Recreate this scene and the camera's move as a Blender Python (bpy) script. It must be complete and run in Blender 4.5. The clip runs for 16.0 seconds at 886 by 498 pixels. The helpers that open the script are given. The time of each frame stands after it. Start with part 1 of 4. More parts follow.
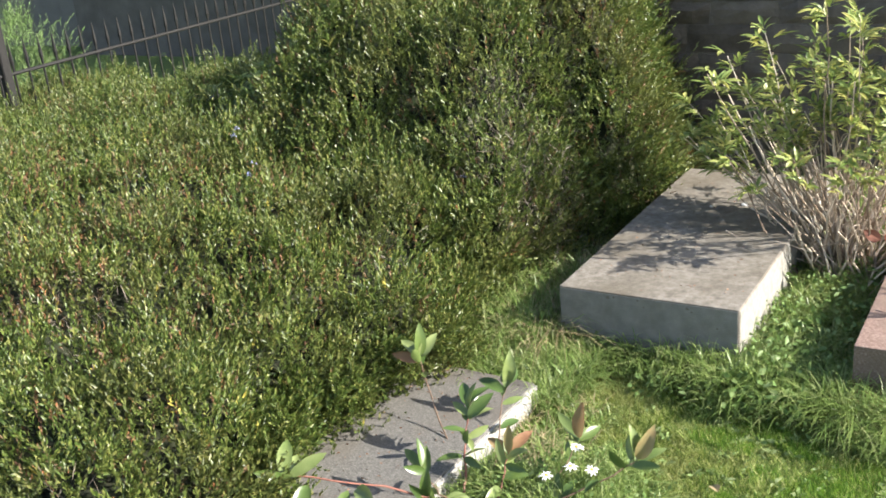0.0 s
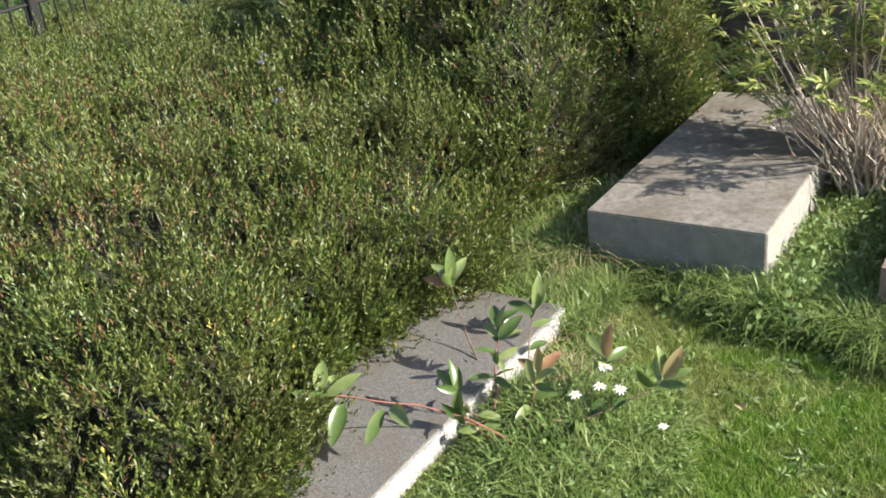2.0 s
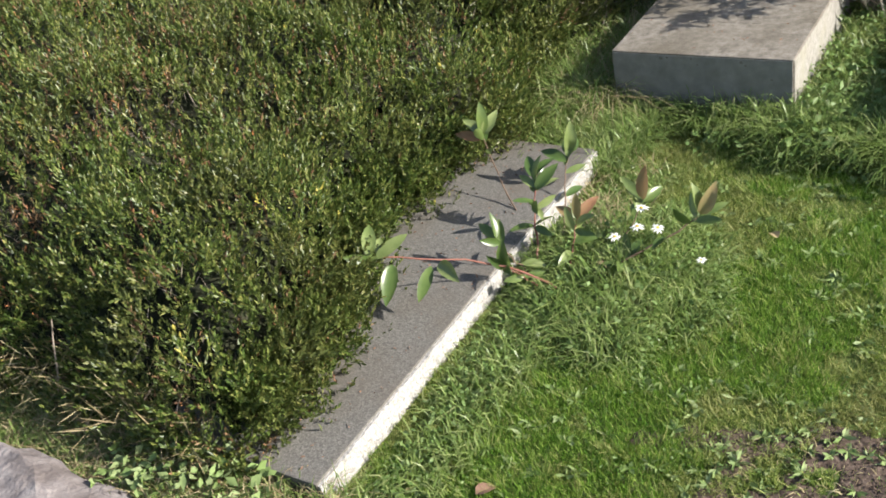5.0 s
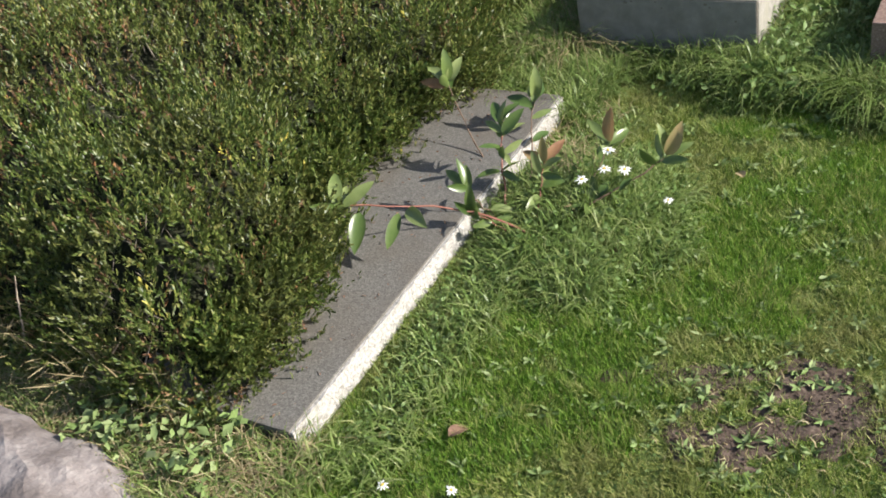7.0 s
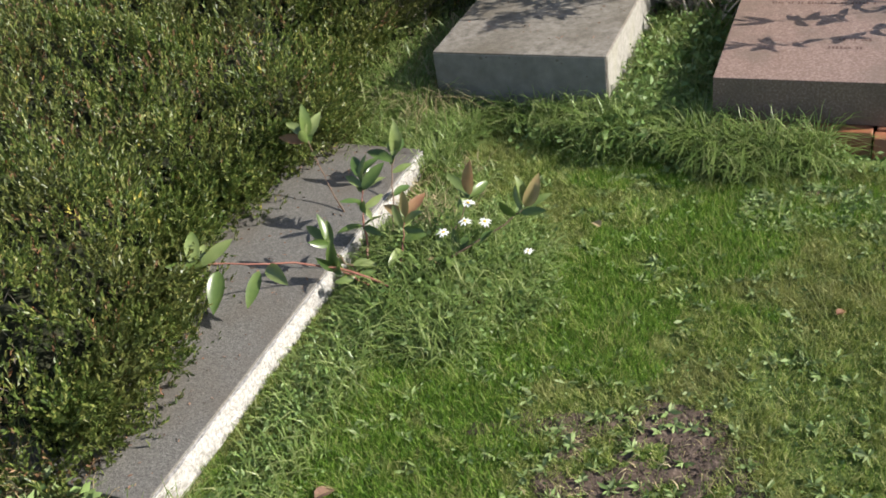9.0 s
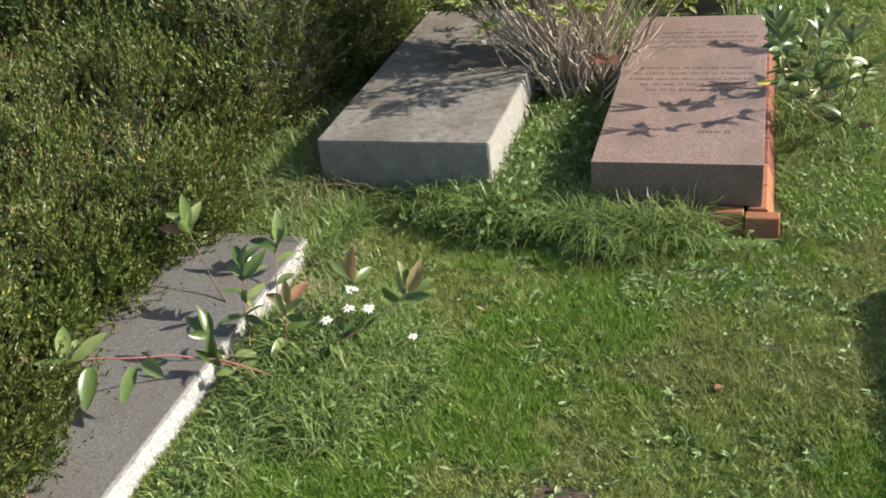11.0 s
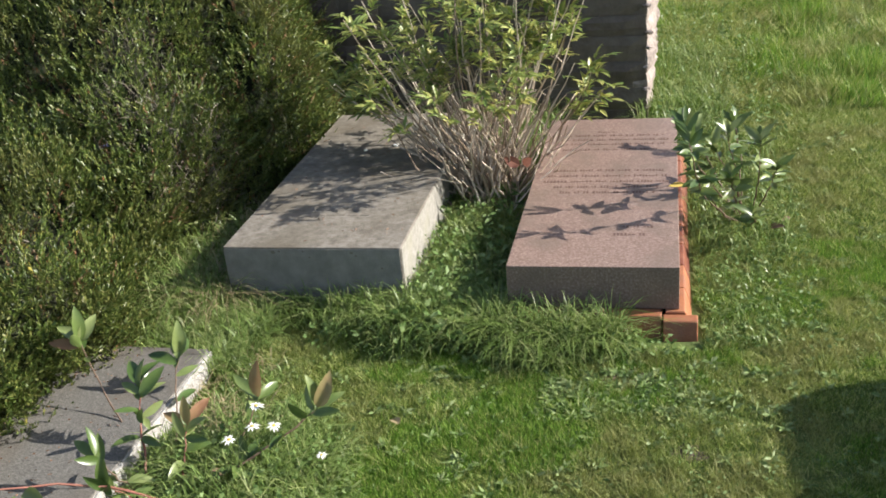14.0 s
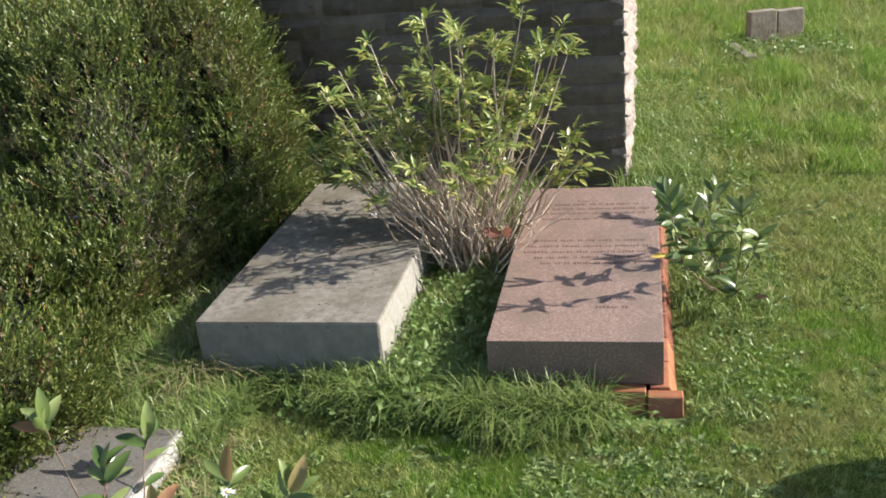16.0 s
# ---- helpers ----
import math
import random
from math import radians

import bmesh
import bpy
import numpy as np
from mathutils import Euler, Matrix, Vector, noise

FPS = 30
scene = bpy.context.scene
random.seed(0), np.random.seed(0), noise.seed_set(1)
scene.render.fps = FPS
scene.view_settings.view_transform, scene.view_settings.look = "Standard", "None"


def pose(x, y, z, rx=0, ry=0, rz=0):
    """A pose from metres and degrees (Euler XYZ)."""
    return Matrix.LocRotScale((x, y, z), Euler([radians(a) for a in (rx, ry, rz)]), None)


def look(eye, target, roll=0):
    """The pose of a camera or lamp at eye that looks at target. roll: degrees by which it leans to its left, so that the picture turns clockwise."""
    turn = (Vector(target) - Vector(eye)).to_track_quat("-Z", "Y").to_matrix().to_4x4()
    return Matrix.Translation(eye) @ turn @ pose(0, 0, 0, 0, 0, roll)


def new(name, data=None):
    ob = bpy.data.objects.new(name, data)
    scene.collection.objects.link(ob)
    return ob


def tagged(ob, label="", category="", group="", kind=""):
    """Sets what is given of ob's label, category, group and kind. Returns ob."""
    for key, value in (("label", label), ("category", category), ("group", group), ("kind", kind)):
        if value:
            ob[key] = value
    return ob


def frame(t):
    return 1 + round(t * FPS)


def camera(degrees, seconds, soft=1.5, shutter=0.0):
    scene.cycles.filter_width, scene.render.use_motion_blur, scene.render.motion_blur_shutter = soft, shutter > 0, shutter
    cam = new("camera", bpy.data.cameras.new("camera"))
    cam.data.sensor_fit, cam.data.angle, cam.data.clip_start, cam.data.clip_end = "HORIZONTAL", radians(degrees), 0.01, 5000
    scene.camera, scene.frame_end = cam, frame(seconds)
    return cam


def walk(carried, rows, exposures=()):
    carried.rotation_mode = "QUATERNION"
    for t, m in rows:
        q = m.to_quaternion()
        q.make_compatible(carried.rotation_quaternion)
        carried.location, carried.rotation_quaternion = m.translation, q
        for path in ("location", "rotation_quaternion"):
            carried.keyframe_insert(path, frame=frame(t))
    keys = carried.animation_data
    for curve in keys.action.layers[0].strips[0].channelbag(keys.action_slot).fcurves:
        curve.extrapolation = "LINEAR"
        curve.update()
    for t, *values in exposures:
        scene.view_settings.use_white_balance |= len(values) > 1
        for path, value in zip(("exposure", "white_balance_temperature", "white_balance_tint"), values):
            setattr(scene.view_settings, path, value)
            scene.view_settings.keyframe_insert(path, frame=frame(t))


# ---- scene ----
cam = camera(47.0, 16.0, soft=1.75)
PATH = [
    (0, (0.637, -4.099, 2.343), (-0.373, -2.524, 1.635), -5.5),
    (0.5, (0.636, -4.12, 2.348), (-0.38, -2.571, 1.594), -6.0),
    (1, (0.642, -4.134, 2.351), (-0.387, -2.607, 1.569), -6.1),
    (1.5, (0.641, -4.14, 2.354), (-0.384, -2.623, 1.549), -6.0),
    (2, (0.637, -4.162, 2.361), (-0.391, -2.664, 1.525), -6.5),
    (2.5, (0.64, -4.178, 2.364), (-0.397, -2.702, 1.5), -7.7),
    (3, (0.63, -4.205, 2.376), (-0.405, -2.76, 1.458), -8.8),
    (3.5, (0.65, -4.204, 2.423), (-0.389, -2.798, 1.451), -10.8),
    (4, (0.63, -4.24, 2.439), (-0.398, -2.855, 1.427), -11.1),
    (4.5, (0.626, -4.241, 2.483), (-0.4, -2.889, 1.425), -12.1),
    (7, (0.637, -4.269, 2.413), (-0.321, -2.956, 1.248), -13.5),
    (7.5, (0.63, -4.259, 2.406), (-0.286, -2.927, 1.229), -12.8),
    (8, (0.634, -4.252, 2.397), (-0.207, -2.853, 1.242), -11.5),
    (8.5, (0.634, -4.249, 2.396), (-0.15, -2.805, 1.256), -10.4),
    (11, (0.707, -4.206, 2.365), (0.135, -2.571, 1.365), -7.2),
    (11.5, (0.714, -4.203, 2.356), (0.186, -2.539, 1.381), -6.5),
    (12, (0.72, -4.193, 2.364), (0.239, -2.499, 1.415), -6.2),
    (12.5, (0.716, -4.198, 2.373), (0.257, -2.478, 1.461), -6.1),
    (13, (0.722, -4.201, 2.376), (0.279, -2.459, 1.499), -5.7),
    (13.5, (0.709, -4.163, 2.358), (0.282, -2.412, 1.492), -5.4),
    (14, (0.702, -4.044, 2.314), (0.274, -2.281, 1.472), -5.5),
    (14.5, (0.677, -3.956, 2.296), (0.251, -2.18, 1.482), -5.3),
    (15, (0.677, -3.946, 2.317), (0.264, -2.15, 1.54), -5.2),
    (15.5, (0.68, -3.954, 2.331), (0.286, -2.141, 1.583), -5.0),
    (16, (0.681, -3.928, 2.327), (0.294, -2.11, 1.59), -5.1),
]
EXPOSURES = [(0, 1.68), (1.5, 1.5), (4.5, 1.22), (8.5, 0.98), (11, 1.07), (14, 1.14), (16, 1.2)]
walk(cam, [(t, look(eye, target, roll)) for t, eye, target, roll in PATH], EXPOSURES)

# ---- world, sun ----
SUN_TO = Vector((0.966, 0.26, 0.0)).normalized()
SUN_ELEV = radians(28.5)
sun_dir = Vector((SUN_TO.x * math.cos(SUN_ELEV), SUN_TO.y * math.cos(SUN_ELEV), math.sin(SUN_ELEV)))
world = bpy.data.worlds.new("sky")
scene.world = world
world.use_nodes = True
wn = world.node_tree.nodes
sky = wn.new("ShaderNodeTexSky")
sky.sky_type = 'NISHITA'
sky.sun_disc = False
sky.dust_density = 1.7
sky.sun_elevation = SUN_ELEV
sky.sun_rotation = math.atan2(SUN_TO.x, SUN_TO.y)
world.node_tree.links.new(sky.outputs[0], wn["Background"].inputs[0])
wn["Background"].inputs[1].default_value = 0.098
sun = new("sun", bpy.data.lights.new("sun", 'SUN'))
sun.data.energy = 5.0
sun.data.angle = radians(0.55)
sun.data.color = (1.0, 0.95, 0.87)
sun.matrix_world = look(sun_dir * 30, (0, 0, 0))
rng = np.random.default_rng(7)


# ---- materials ----
def material(name, colours, scale=6.0, rough=0.8, bump=0.3, bump_scale=60.0, island=0.0, obj_random=0.0,
             stain=None, stain_scale=1.2, stain_amount=0.5, spec=0.3, translucent=0.0, detail=8.0):
    """Noise between colours, a second larger stain, fine relief, and variation by island or object."""
    m = bpy.data.materials.new(name)
    m.use_nodes = True
    nt = m.node_tree
    n, l = nt.nodes, nt.links
    b = n["Principled BSDF"]
    b.inputs["Roughness"].default_value = rough
    b.inputs["Specular IOR Level"].default_value = spec
    co = n.new("ShaderNodeTexCoord")
    geo = n.new("ShaderNodeNewGeometry")
    no = n.new("ShaderNodeTexNoise")
    no.inputs["Scale"].default_value = scale
    no.inputs["Detail"].default_value = detail
    no.inputs["Roughness"].default_value = 0.65
    l.new(geo.outputs["Position"], no.inputs["Vector"])
    fac = no.outputs["Fac"]
    if island or obj_random:
        src = geo.outputs["Random Per Island"] if island else n.new("ShaderNodeObjectInfo").outputs["Random"]
        mx = n.new("ShaderNodeMix")
        mx.inputs["Factor"].default_value = island or obj_random
        l.new(fac, mx.inputs["A"])
        l.new(src, mx.inputs["B"])
        fac = mx.outputs["Result"]
    ramp = n.new("ShaderNodeValToRGB")
    els = ramp.color_ramp.elements
    lo, hi = (0.08, 0.92) if island > 0.5 else (0.3, 0.7)
    while len(els) < len(colours):
        els.new(0.5)
    for i, (e, c) in enumerate(zip(els, colours)):
        e.position = lo + (hi - lo) * i / max(1, len(colours) - 1)
        e.color = (*c, 1)
    l.new(fac, ramp.inputs[0])
    colour = ramp.outputs[0]
    if stain:
        n2 = n.new("ShaderNodeTexNoise")
        n2.inputs["Scale"].default_value = stain_scale
        n2.inputs["Detail"].default_value = 6
        l.new(geo.outputs["Position"], n2.inputs["Vector"])
        r2 = n.new("ShaderNodeMapRange")
        r2.inputs["From Min"].default_value, r2.inputs["From Max"].default_value = 0.45, 0.65
        r2.inputs["To Max"].default_value = stain_amount
        l.new(n2.outputs["Fac"], r2.inputs["Value"])
        mix = n.new("ShaderNodeMix")
        mix.data_type = 'RGBA'
        l.new(r2.outputs[0], mix.inputs["Factor"])
        l.new(colour, mix.inputs["A"])
        mix.inputs["B"].default_value = (*stain, 1)
        colour = mix.outputs["Result"]
    l.new(colour, b.inputs["Base Color"])
    if bump:
        n3 = n.new("ShaderNodeTexNoise")
        n3.inputs["Scale"].default_value = bump_scale
        n3.inputs["Detail"].default_value = 6
        l.new(geo.outputs["Position"], n3.inputs["Vector"])
        bp = n.new("ShaderNodeBump")
        bp.inputs["Strength"].default_value = bump
        bp.inputs["Distance"].default_value = 0.01
        l.new(n3.outputs["Fac"], bp.inputs["Height"])
        l.new(bp.outputs[0], b.inputs["Normal"])
    if translucent:
        tr = n.new("ShaderNodeBsdfTranslucent")
        l.new(colour, tr.inputs["Color"])
        ms = n.new("ShaderNodeMixShader")
        ms.inputs[0].default_value = translucent
        l.new(b.outputs[0], ms.inputs[1])
        l.new(tr.outputs[0], ms.inputs[2])
        l.new(ms.outputs[0], n["Material Output"].inputs[0])
    return m


M_GROUND = material("turf_soil", [(0.07, 0.09, 0.028), (0.1, 0.14, 0.035), (0.14, 0.18, 0.048)], 9, 0.95, 0.6, 45)
M_SOIL = material("bare_soil", [(0.05, 0.034, 0.026), (0.085, 0.06, 0.046), (0.15, 0.112, 0.087)], 55, 0.95, 0.9, 60)
M_LAWN = material("lawn_grass", [(0.075, 0.135, 0.022), (0.165, 0.24, 0.042), (0.26, 0.32, 0.075), (0.42, 0.425, 0.17)], 14, 0.55, 0, island=0.5, spec=0.25, translucent=0.35, stain=(0.29, 0.265, 0.11), stain_scale=2.3, stain_amount=0.5)
M_LUSH = material("lush_grass", [(0.07, 0.16, 0.018), (0.12, 0.235, 0.026), (0.175, 0.3, 0.04), (0.25, 0.35, 0.07)], 7, 0.55, 0, island=0.5, translucent=0.35, spec=0.25)
M_TALL = material("rough_grass", [(0.08, 0.14, 0.032), (0.145, 0.22, 0.054), (0.235, 0.305, 0.092), (0.38, 0.39, 0.19)], 3, 0.36, 0, island=0.6, translucent=0.35)
M_DRY = material("dry_grass", [(0.2, 0.15, 0.08), (0.34, 0.27, 0.15), (0.42, 0.36, 0.22)], 5, 0.7, 0, island=0.7, translucent=0.2)
M_WEED = material("weed_leaf", [(0.085, 0.15, 0.04), (0.14, 0.22, 0.065), (0.23, 0.3, 0.13)], 5, 0.5, 0, island=0.7, translucent=0.3, spec=0.3)
M_ROUND = material("round_leaf", [(0.13, 0.17, 0.09), (0.2, 0.24, 0.14)], 20, 0.5, 0, translucent=0.2)
M_DEAD = material("dead_twig", [(0.08, 0.066, 0.05), (0.14, 0.12, 0.095), (0.22, 0.195, 0.16)], 9, 0.8, 0, island=0.7)
M_HEDGE = material("hedge_leaf", [(0.026, 0.047, 0.011), (0.053, 0.088, 0.018), (0.093, 0.138, 0.028), (0.15, 0.182, 0.044), (0.26, 0.25, 0.08)], 3, 0.38, 0, island=0.7, translucent=0.3, spec=0.45, stain=(0.1, 0.085, 0.04), stain_scale=2.2, stain_amount=0.35)
M_SHRUB = material("shrub_leaf", [(0.04, 0.066, 0.016), (0.078, 0.118, 0.026), (0.13, 0.172, 0.04), (0.22, 0.235, 0.065)], 3, 0.36, 0, island=0.75, translucent=0.28, spec=0.5, stain=(0.12, 0.09, 0.042), stain_scale=2.0, stain_amount=0.35)
M_RED = material("red_leaf", [(0.085, 0.045, 0.028), (0.15, 0.085, 0.045), (0.2, 0.14, 0.075), (0.26, 0.1, 0.04)], 5, 0.5, 0, island=0.8, translucent=0.2)
# near-black colour that stands for the shade deep between the leaves
M_INNER_SHADE = material("inner_shade", [(0.01, 0.014, 0.006), (0.018, 0.022, 0.009), (0.035, 0.032, 0.018)], 22, 0.95, 0.8, 40)
M_TWIG = material("bare_twig", [(0.24, 0.18, 0.13), (0.4, 0.32, 0.25), (0.58, 0.49, 0.4)], 14, 0.75, 0.3, 120, obj_random=0.6)
M_BUSH = material("bush_leaf", [(0.12, 0.18, 0.04), (0.2, 0.26, 0.065), (0.31, 0.345, 0.1), (0.45, 0.41, 0.12)], 4, 0.36, 0, island=0.75, translucent=0.35, spec=0.5)
M_GLOSS = material("glossy_leaf", [(0.065, 0.11, 0.028), (0.115, 0.165, 0.045), (0.2, 0.245, 0.09)], 12, 0.3, 0, obj_random=0.5, translucent=0.25, spec=0.5)
M_YOUNG = material("young_red_leaf", [(0.2, 0.09, 0.05), (0.3, 0.17, 0.09), (0.26, 0.22, 0.1)], 14, 0.45, 0, obj_random=0.5, translucent=0.3, spec=0.35)
M_WITHER = material("withered_red", [(0.2, 0.08, 0.055), (0.3, 0.14, 0.1)], 25, 0.5, 0, translucent=0.3)
M_YELLOW = material("yellow_leaf", [(0.5, 0.35, 0.05), (0.6, 0.46, 0.12)], 14, 0.45, 0, translucent=0.3)
M_STEM = material("brown_stem", [(0.1, 0.065, 0.045), (0.17, 0.115, 0.08)], 30, 0.6, 0.2, 120)
M_REDSTEM = material("red_stem", [(0.2, 0.075, 0.055), (0.28, 0.13, 0.095)], 20, 0.5, 0)
M_GOLD = material("yellowed_hedge_leaf", [(0.34, 0.3, 0.06), (0.48, 0.42, 0.1)], 9, 0.45, 0, island=0.7, translucent=0.3)
M_GREY = material("grey_stone", [(0.105, 0.092, 0.075), (0.175, 0.156, 0.13), (0.25, 0.227, 0.195)], 24, 0.85, 0.35, 130, stain=(0.1, 0.084, 0.06), stain_scale=2.4, stain_amount=0.65)
M_PINK = material("pink_granite", [(0.128, 0.08, 0.064), (0.208, 0.141, 0.116), (0.345, 0.262, 0.226)], 95, 0.5, 0.1, 200, stain=(0.14, 0.105, 0.083), stain_scale=5, stain_amount=0.6)
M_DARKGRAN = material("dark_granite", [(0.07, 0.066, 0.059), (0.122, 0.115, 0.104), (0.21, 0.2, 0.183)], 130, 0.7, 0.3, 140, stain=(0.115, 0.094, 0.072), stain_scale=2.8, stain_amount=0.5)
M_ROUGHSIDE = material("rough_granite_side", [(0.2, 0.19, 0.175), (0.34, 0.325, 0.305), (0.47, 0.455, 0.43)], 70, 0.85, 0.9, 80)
M_LETTER = material("worn_lettering", [(0.1, 0.06, 0.05), (0.15, 0.095, 0.08)], 40, 0.8, 0)
M_FAINT = material("faint_lettering", [(0.13, 0.115, 0.095), (0.18, 0.16, 0.135)], 40, 0.85, 0)
M_BRICKRED = material("red_plinth", [(0.14, 0.045, 0.028), (0.22, 0.075, 0.038), (0.31, 0.125, 0.06)], 14, 0.5, 0.2, 90, obj_random=0.4, stain=(0.2, 0.1, 0.07), stain_scale=9, stain_amount=0.55)
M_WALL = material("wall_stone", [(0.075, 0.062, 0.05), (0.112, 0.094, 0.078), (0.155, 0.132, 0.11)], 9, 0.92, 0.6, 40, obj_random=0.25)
M_MORTAR = material("wall_mortar", [(0.12, 0.104, 0.088), (0.165, 0.145, 0.125)], 30, 0.95, 0.7, 60)
# lighter copy of the wall stone: sunlight on the side put into the colour
M_WALL_SUNLIT = material("sunlit_rough_stone", [(0.17, 0.14, 0.125), (0.25, 0.21, 0.19), (0.34, 0.295, 0.27)], 18, 0.9, 0.9, 35)
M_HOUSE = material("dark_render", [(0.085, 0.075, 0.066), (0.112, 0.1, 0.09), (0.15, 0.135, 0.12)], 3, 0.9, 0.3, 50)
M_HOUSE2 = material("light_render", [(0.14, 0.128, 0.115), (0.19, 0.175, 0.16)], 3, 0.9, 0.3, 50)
M_IRON = material("black_iron", [(0.006, 0.006, 0.006), (0.014, 0.013, 0.012)], 30, 0.7, 0.2, 120)
M_BOULDER = material("boulder_stone", [(0.14, 0.12, 0.115), (0.21, 0.185, 0.18), (0.28, 0.255, 0.245)], 16, 0.9, 0.8, 45, stain=(0.09, 0.073, 0.068), stain_scale=4.5, stain_amount=0.7)
M_WHITE = material("white_petal", [(0.75, 0.75, 0.74), (0.85, 0.85, 0.84)], 20, 0.6, 0, translucent=0.2)
M_DISC = material("flower_disc", [(0.5, 0.34, 0.05), (0.6, 0.45, 0.1)], 60, 0.7, 0)
M_BLUE = material("blue_flower", [(0.3, 0.32, 0.6), (0.45, 0.47, 0.72)], 40, 0.6, 0, translucent=0.2)
M_BROWN = material("dead_leaf", [(0.13, 0.075, 0.05), (0.25, 0.15, 0.1)], 25, 0.7, 0.3, 60)
M_FARSTONE = material("far_headstone", [(0.15, 0.12, 0.095), (0.22, 0.185, 0.15), (0.29, 0.255, 0.215)], 9, 0.9, 0.5, 40)


# ---- builders ----
def link(name, me, mat, parent=None, label="", kind=""):
    if mat and not me.materials:
        me.materials.append(mat)
    ob = new(name, me)
    if parent:
        ob.parent = parent
    return tagged(ob, label, kind=kind)


def part(name, bm, mat, parent=None, label="", smooth=False):
    me = bpy.data.meshes.new(name)
    bm.to_mesh(me)
    bm.free()
    if smooth:
        for p in me.polygons:
            p.use_smooth = True
    return link(name, me, mat, parent, label)


def thing(name, label, category, group="", at=(0, 0, 0), kind=""):
    e = new(name)
    e.location = at
    e.empty_display_size = 0.1
    return tagged(e, label, category, group, kind)


def soup(name, verts, faces):
    """A mesh from arrays: verts (n,3), faces (m,k) with one k."""
    me = bpy.data.meshes.new(name)
    verts = np.asarray(verts, np.float32)
    faces = np.asarray(faces, np.int32)
    m, k = faces.shape
    me.vertices.add(len(verts))
    me.vertices.foreach_set("co", verts.ravel())
    me.loops.add(m * k)
    me.loops.foreach_set("vertex_index", faces.ravel())
    me.polygons.add(m)
    me.polygons.foreach_set("loop_start", np.arange(0, m * k, k, dtype=np.int32))
    me.update(calc_edges=True)
    return me


def box(bm, lo, hi, bevel=0.0, seg=1):
    r = bmesh.ops.create_cube(bm, size=1.0)
    c = [(a + b) / 2 for a, b in zip(lo, hi)]
    d = [b - a for a, b in zip(lo, hi)]
    for v in r["verts"]:
        v.co = Vector(c) + Vector((v.co.x * d[0], v.co.y * d[1], v.co.z * d[2]))
    if bevel:
        es = {e for v in r["verts"] for e in v.link_edges}
        bmesh.ops.bevel(bm, geom=list(es), offset=bevel, segments=seg, affect='EDGES', profile=0.6)


def tube(bm, pts, radii, sides=5):
    rings = []
    for i, p in enumerate(pts):
        d = (pts[min(i + 1, len(pts) - 1)] - pts[max(i - 1, 0)]).normalized()
        a = d.orthogonal().normalized()
        b = d.cross(a)
        rings.append([bm.verts.new(p + (a * math.cos(t) + b * math.sin(t)) * radii[i])
                      for t in [2 * math.pi * k / sides for k in range(sides)]])
    for r0, r1 in zip(rings, rings[1:]):
        for k in range(sides):
            bm.faces.new((r0[k], r0[(k + 1) % sides], r1[(k + 1) % sides], r1[k]))
    bm.faces.new(rings[-1])


def leaf_into(bm, base, way, up, length, width, fold=0.25, droop=0.15, n=5):
    """A folded, drooping blade with a midrib, n stations along it."""
    way = way.normalized()
    side = way.cross(up)
    side = side.normalized() if side.length > 1e-4 else way.orthogonal().normalized()
    nor = side.cross(way)
    rows = []
    for i in range(n + 1):
        t = i / n
        w = width * 0.5 * (math.sin(math.pi * min(1, t * 0.93 + 0.06)) ** 0.8)
        c = base + way * (length * t) - nor * (droop * length * t * t)
        if i in (0, n):
            rows.append((bm.verts.new(c),))
        else:
            rows.append((bm.verts.new(c - side * w + nor * (w * fold)), bm.verts.new(c), bm.verts.new(c + side * w + nor * (w * fold))))
    for a, b in zip(rows, rows[1:]):
        if len(a) == 1:
            bm.faces.new((a[0], b[1], b[0]))
            bm.faces.new((a[0], b[2], b[1]))
        elif len(b) == 1:
            bm.faces.new((a[0], a[1], b[0]))
            bm.faces.new((a[1], a[2], b[0]))
        else:
            bm.faces.new((a[0], a[1], b[1], b[0]))
            bm.faces.new((a[1], a[2], b[2], b[1]))


def unit(v):
    return v / np.maximum(1e-9, np.linalg.norm(v, axis=-1, keepdims=True))


def rhombs(base, way, length, width, fold=0.3):
    """Many small folded leaves: arrays of base, direction, length, width -> verts, triangles."""
    n = len(base)
    way = unit(way)
    r = unit(rng.normal(size=(n, 3)))
    side = unit(np.cross(way, r))
    nor = np.cross(side, way)
    L, W = length[:, None], width[:, None]
    mid = base + way * L * 0.5
    v = np.stack([base, mid - side * W / 2 + nor * W * fold, base + way * L, mid + side * W / 2 + nor * W * fold], 1).reshape(-1, 3)
    i = np.arange(n)[:, None] * 4
    f = np.stack([i + np.array([0, 2, 1]), i + np.array([0, 3, 2])], 1).reshape(-1, 3)
    return v, f


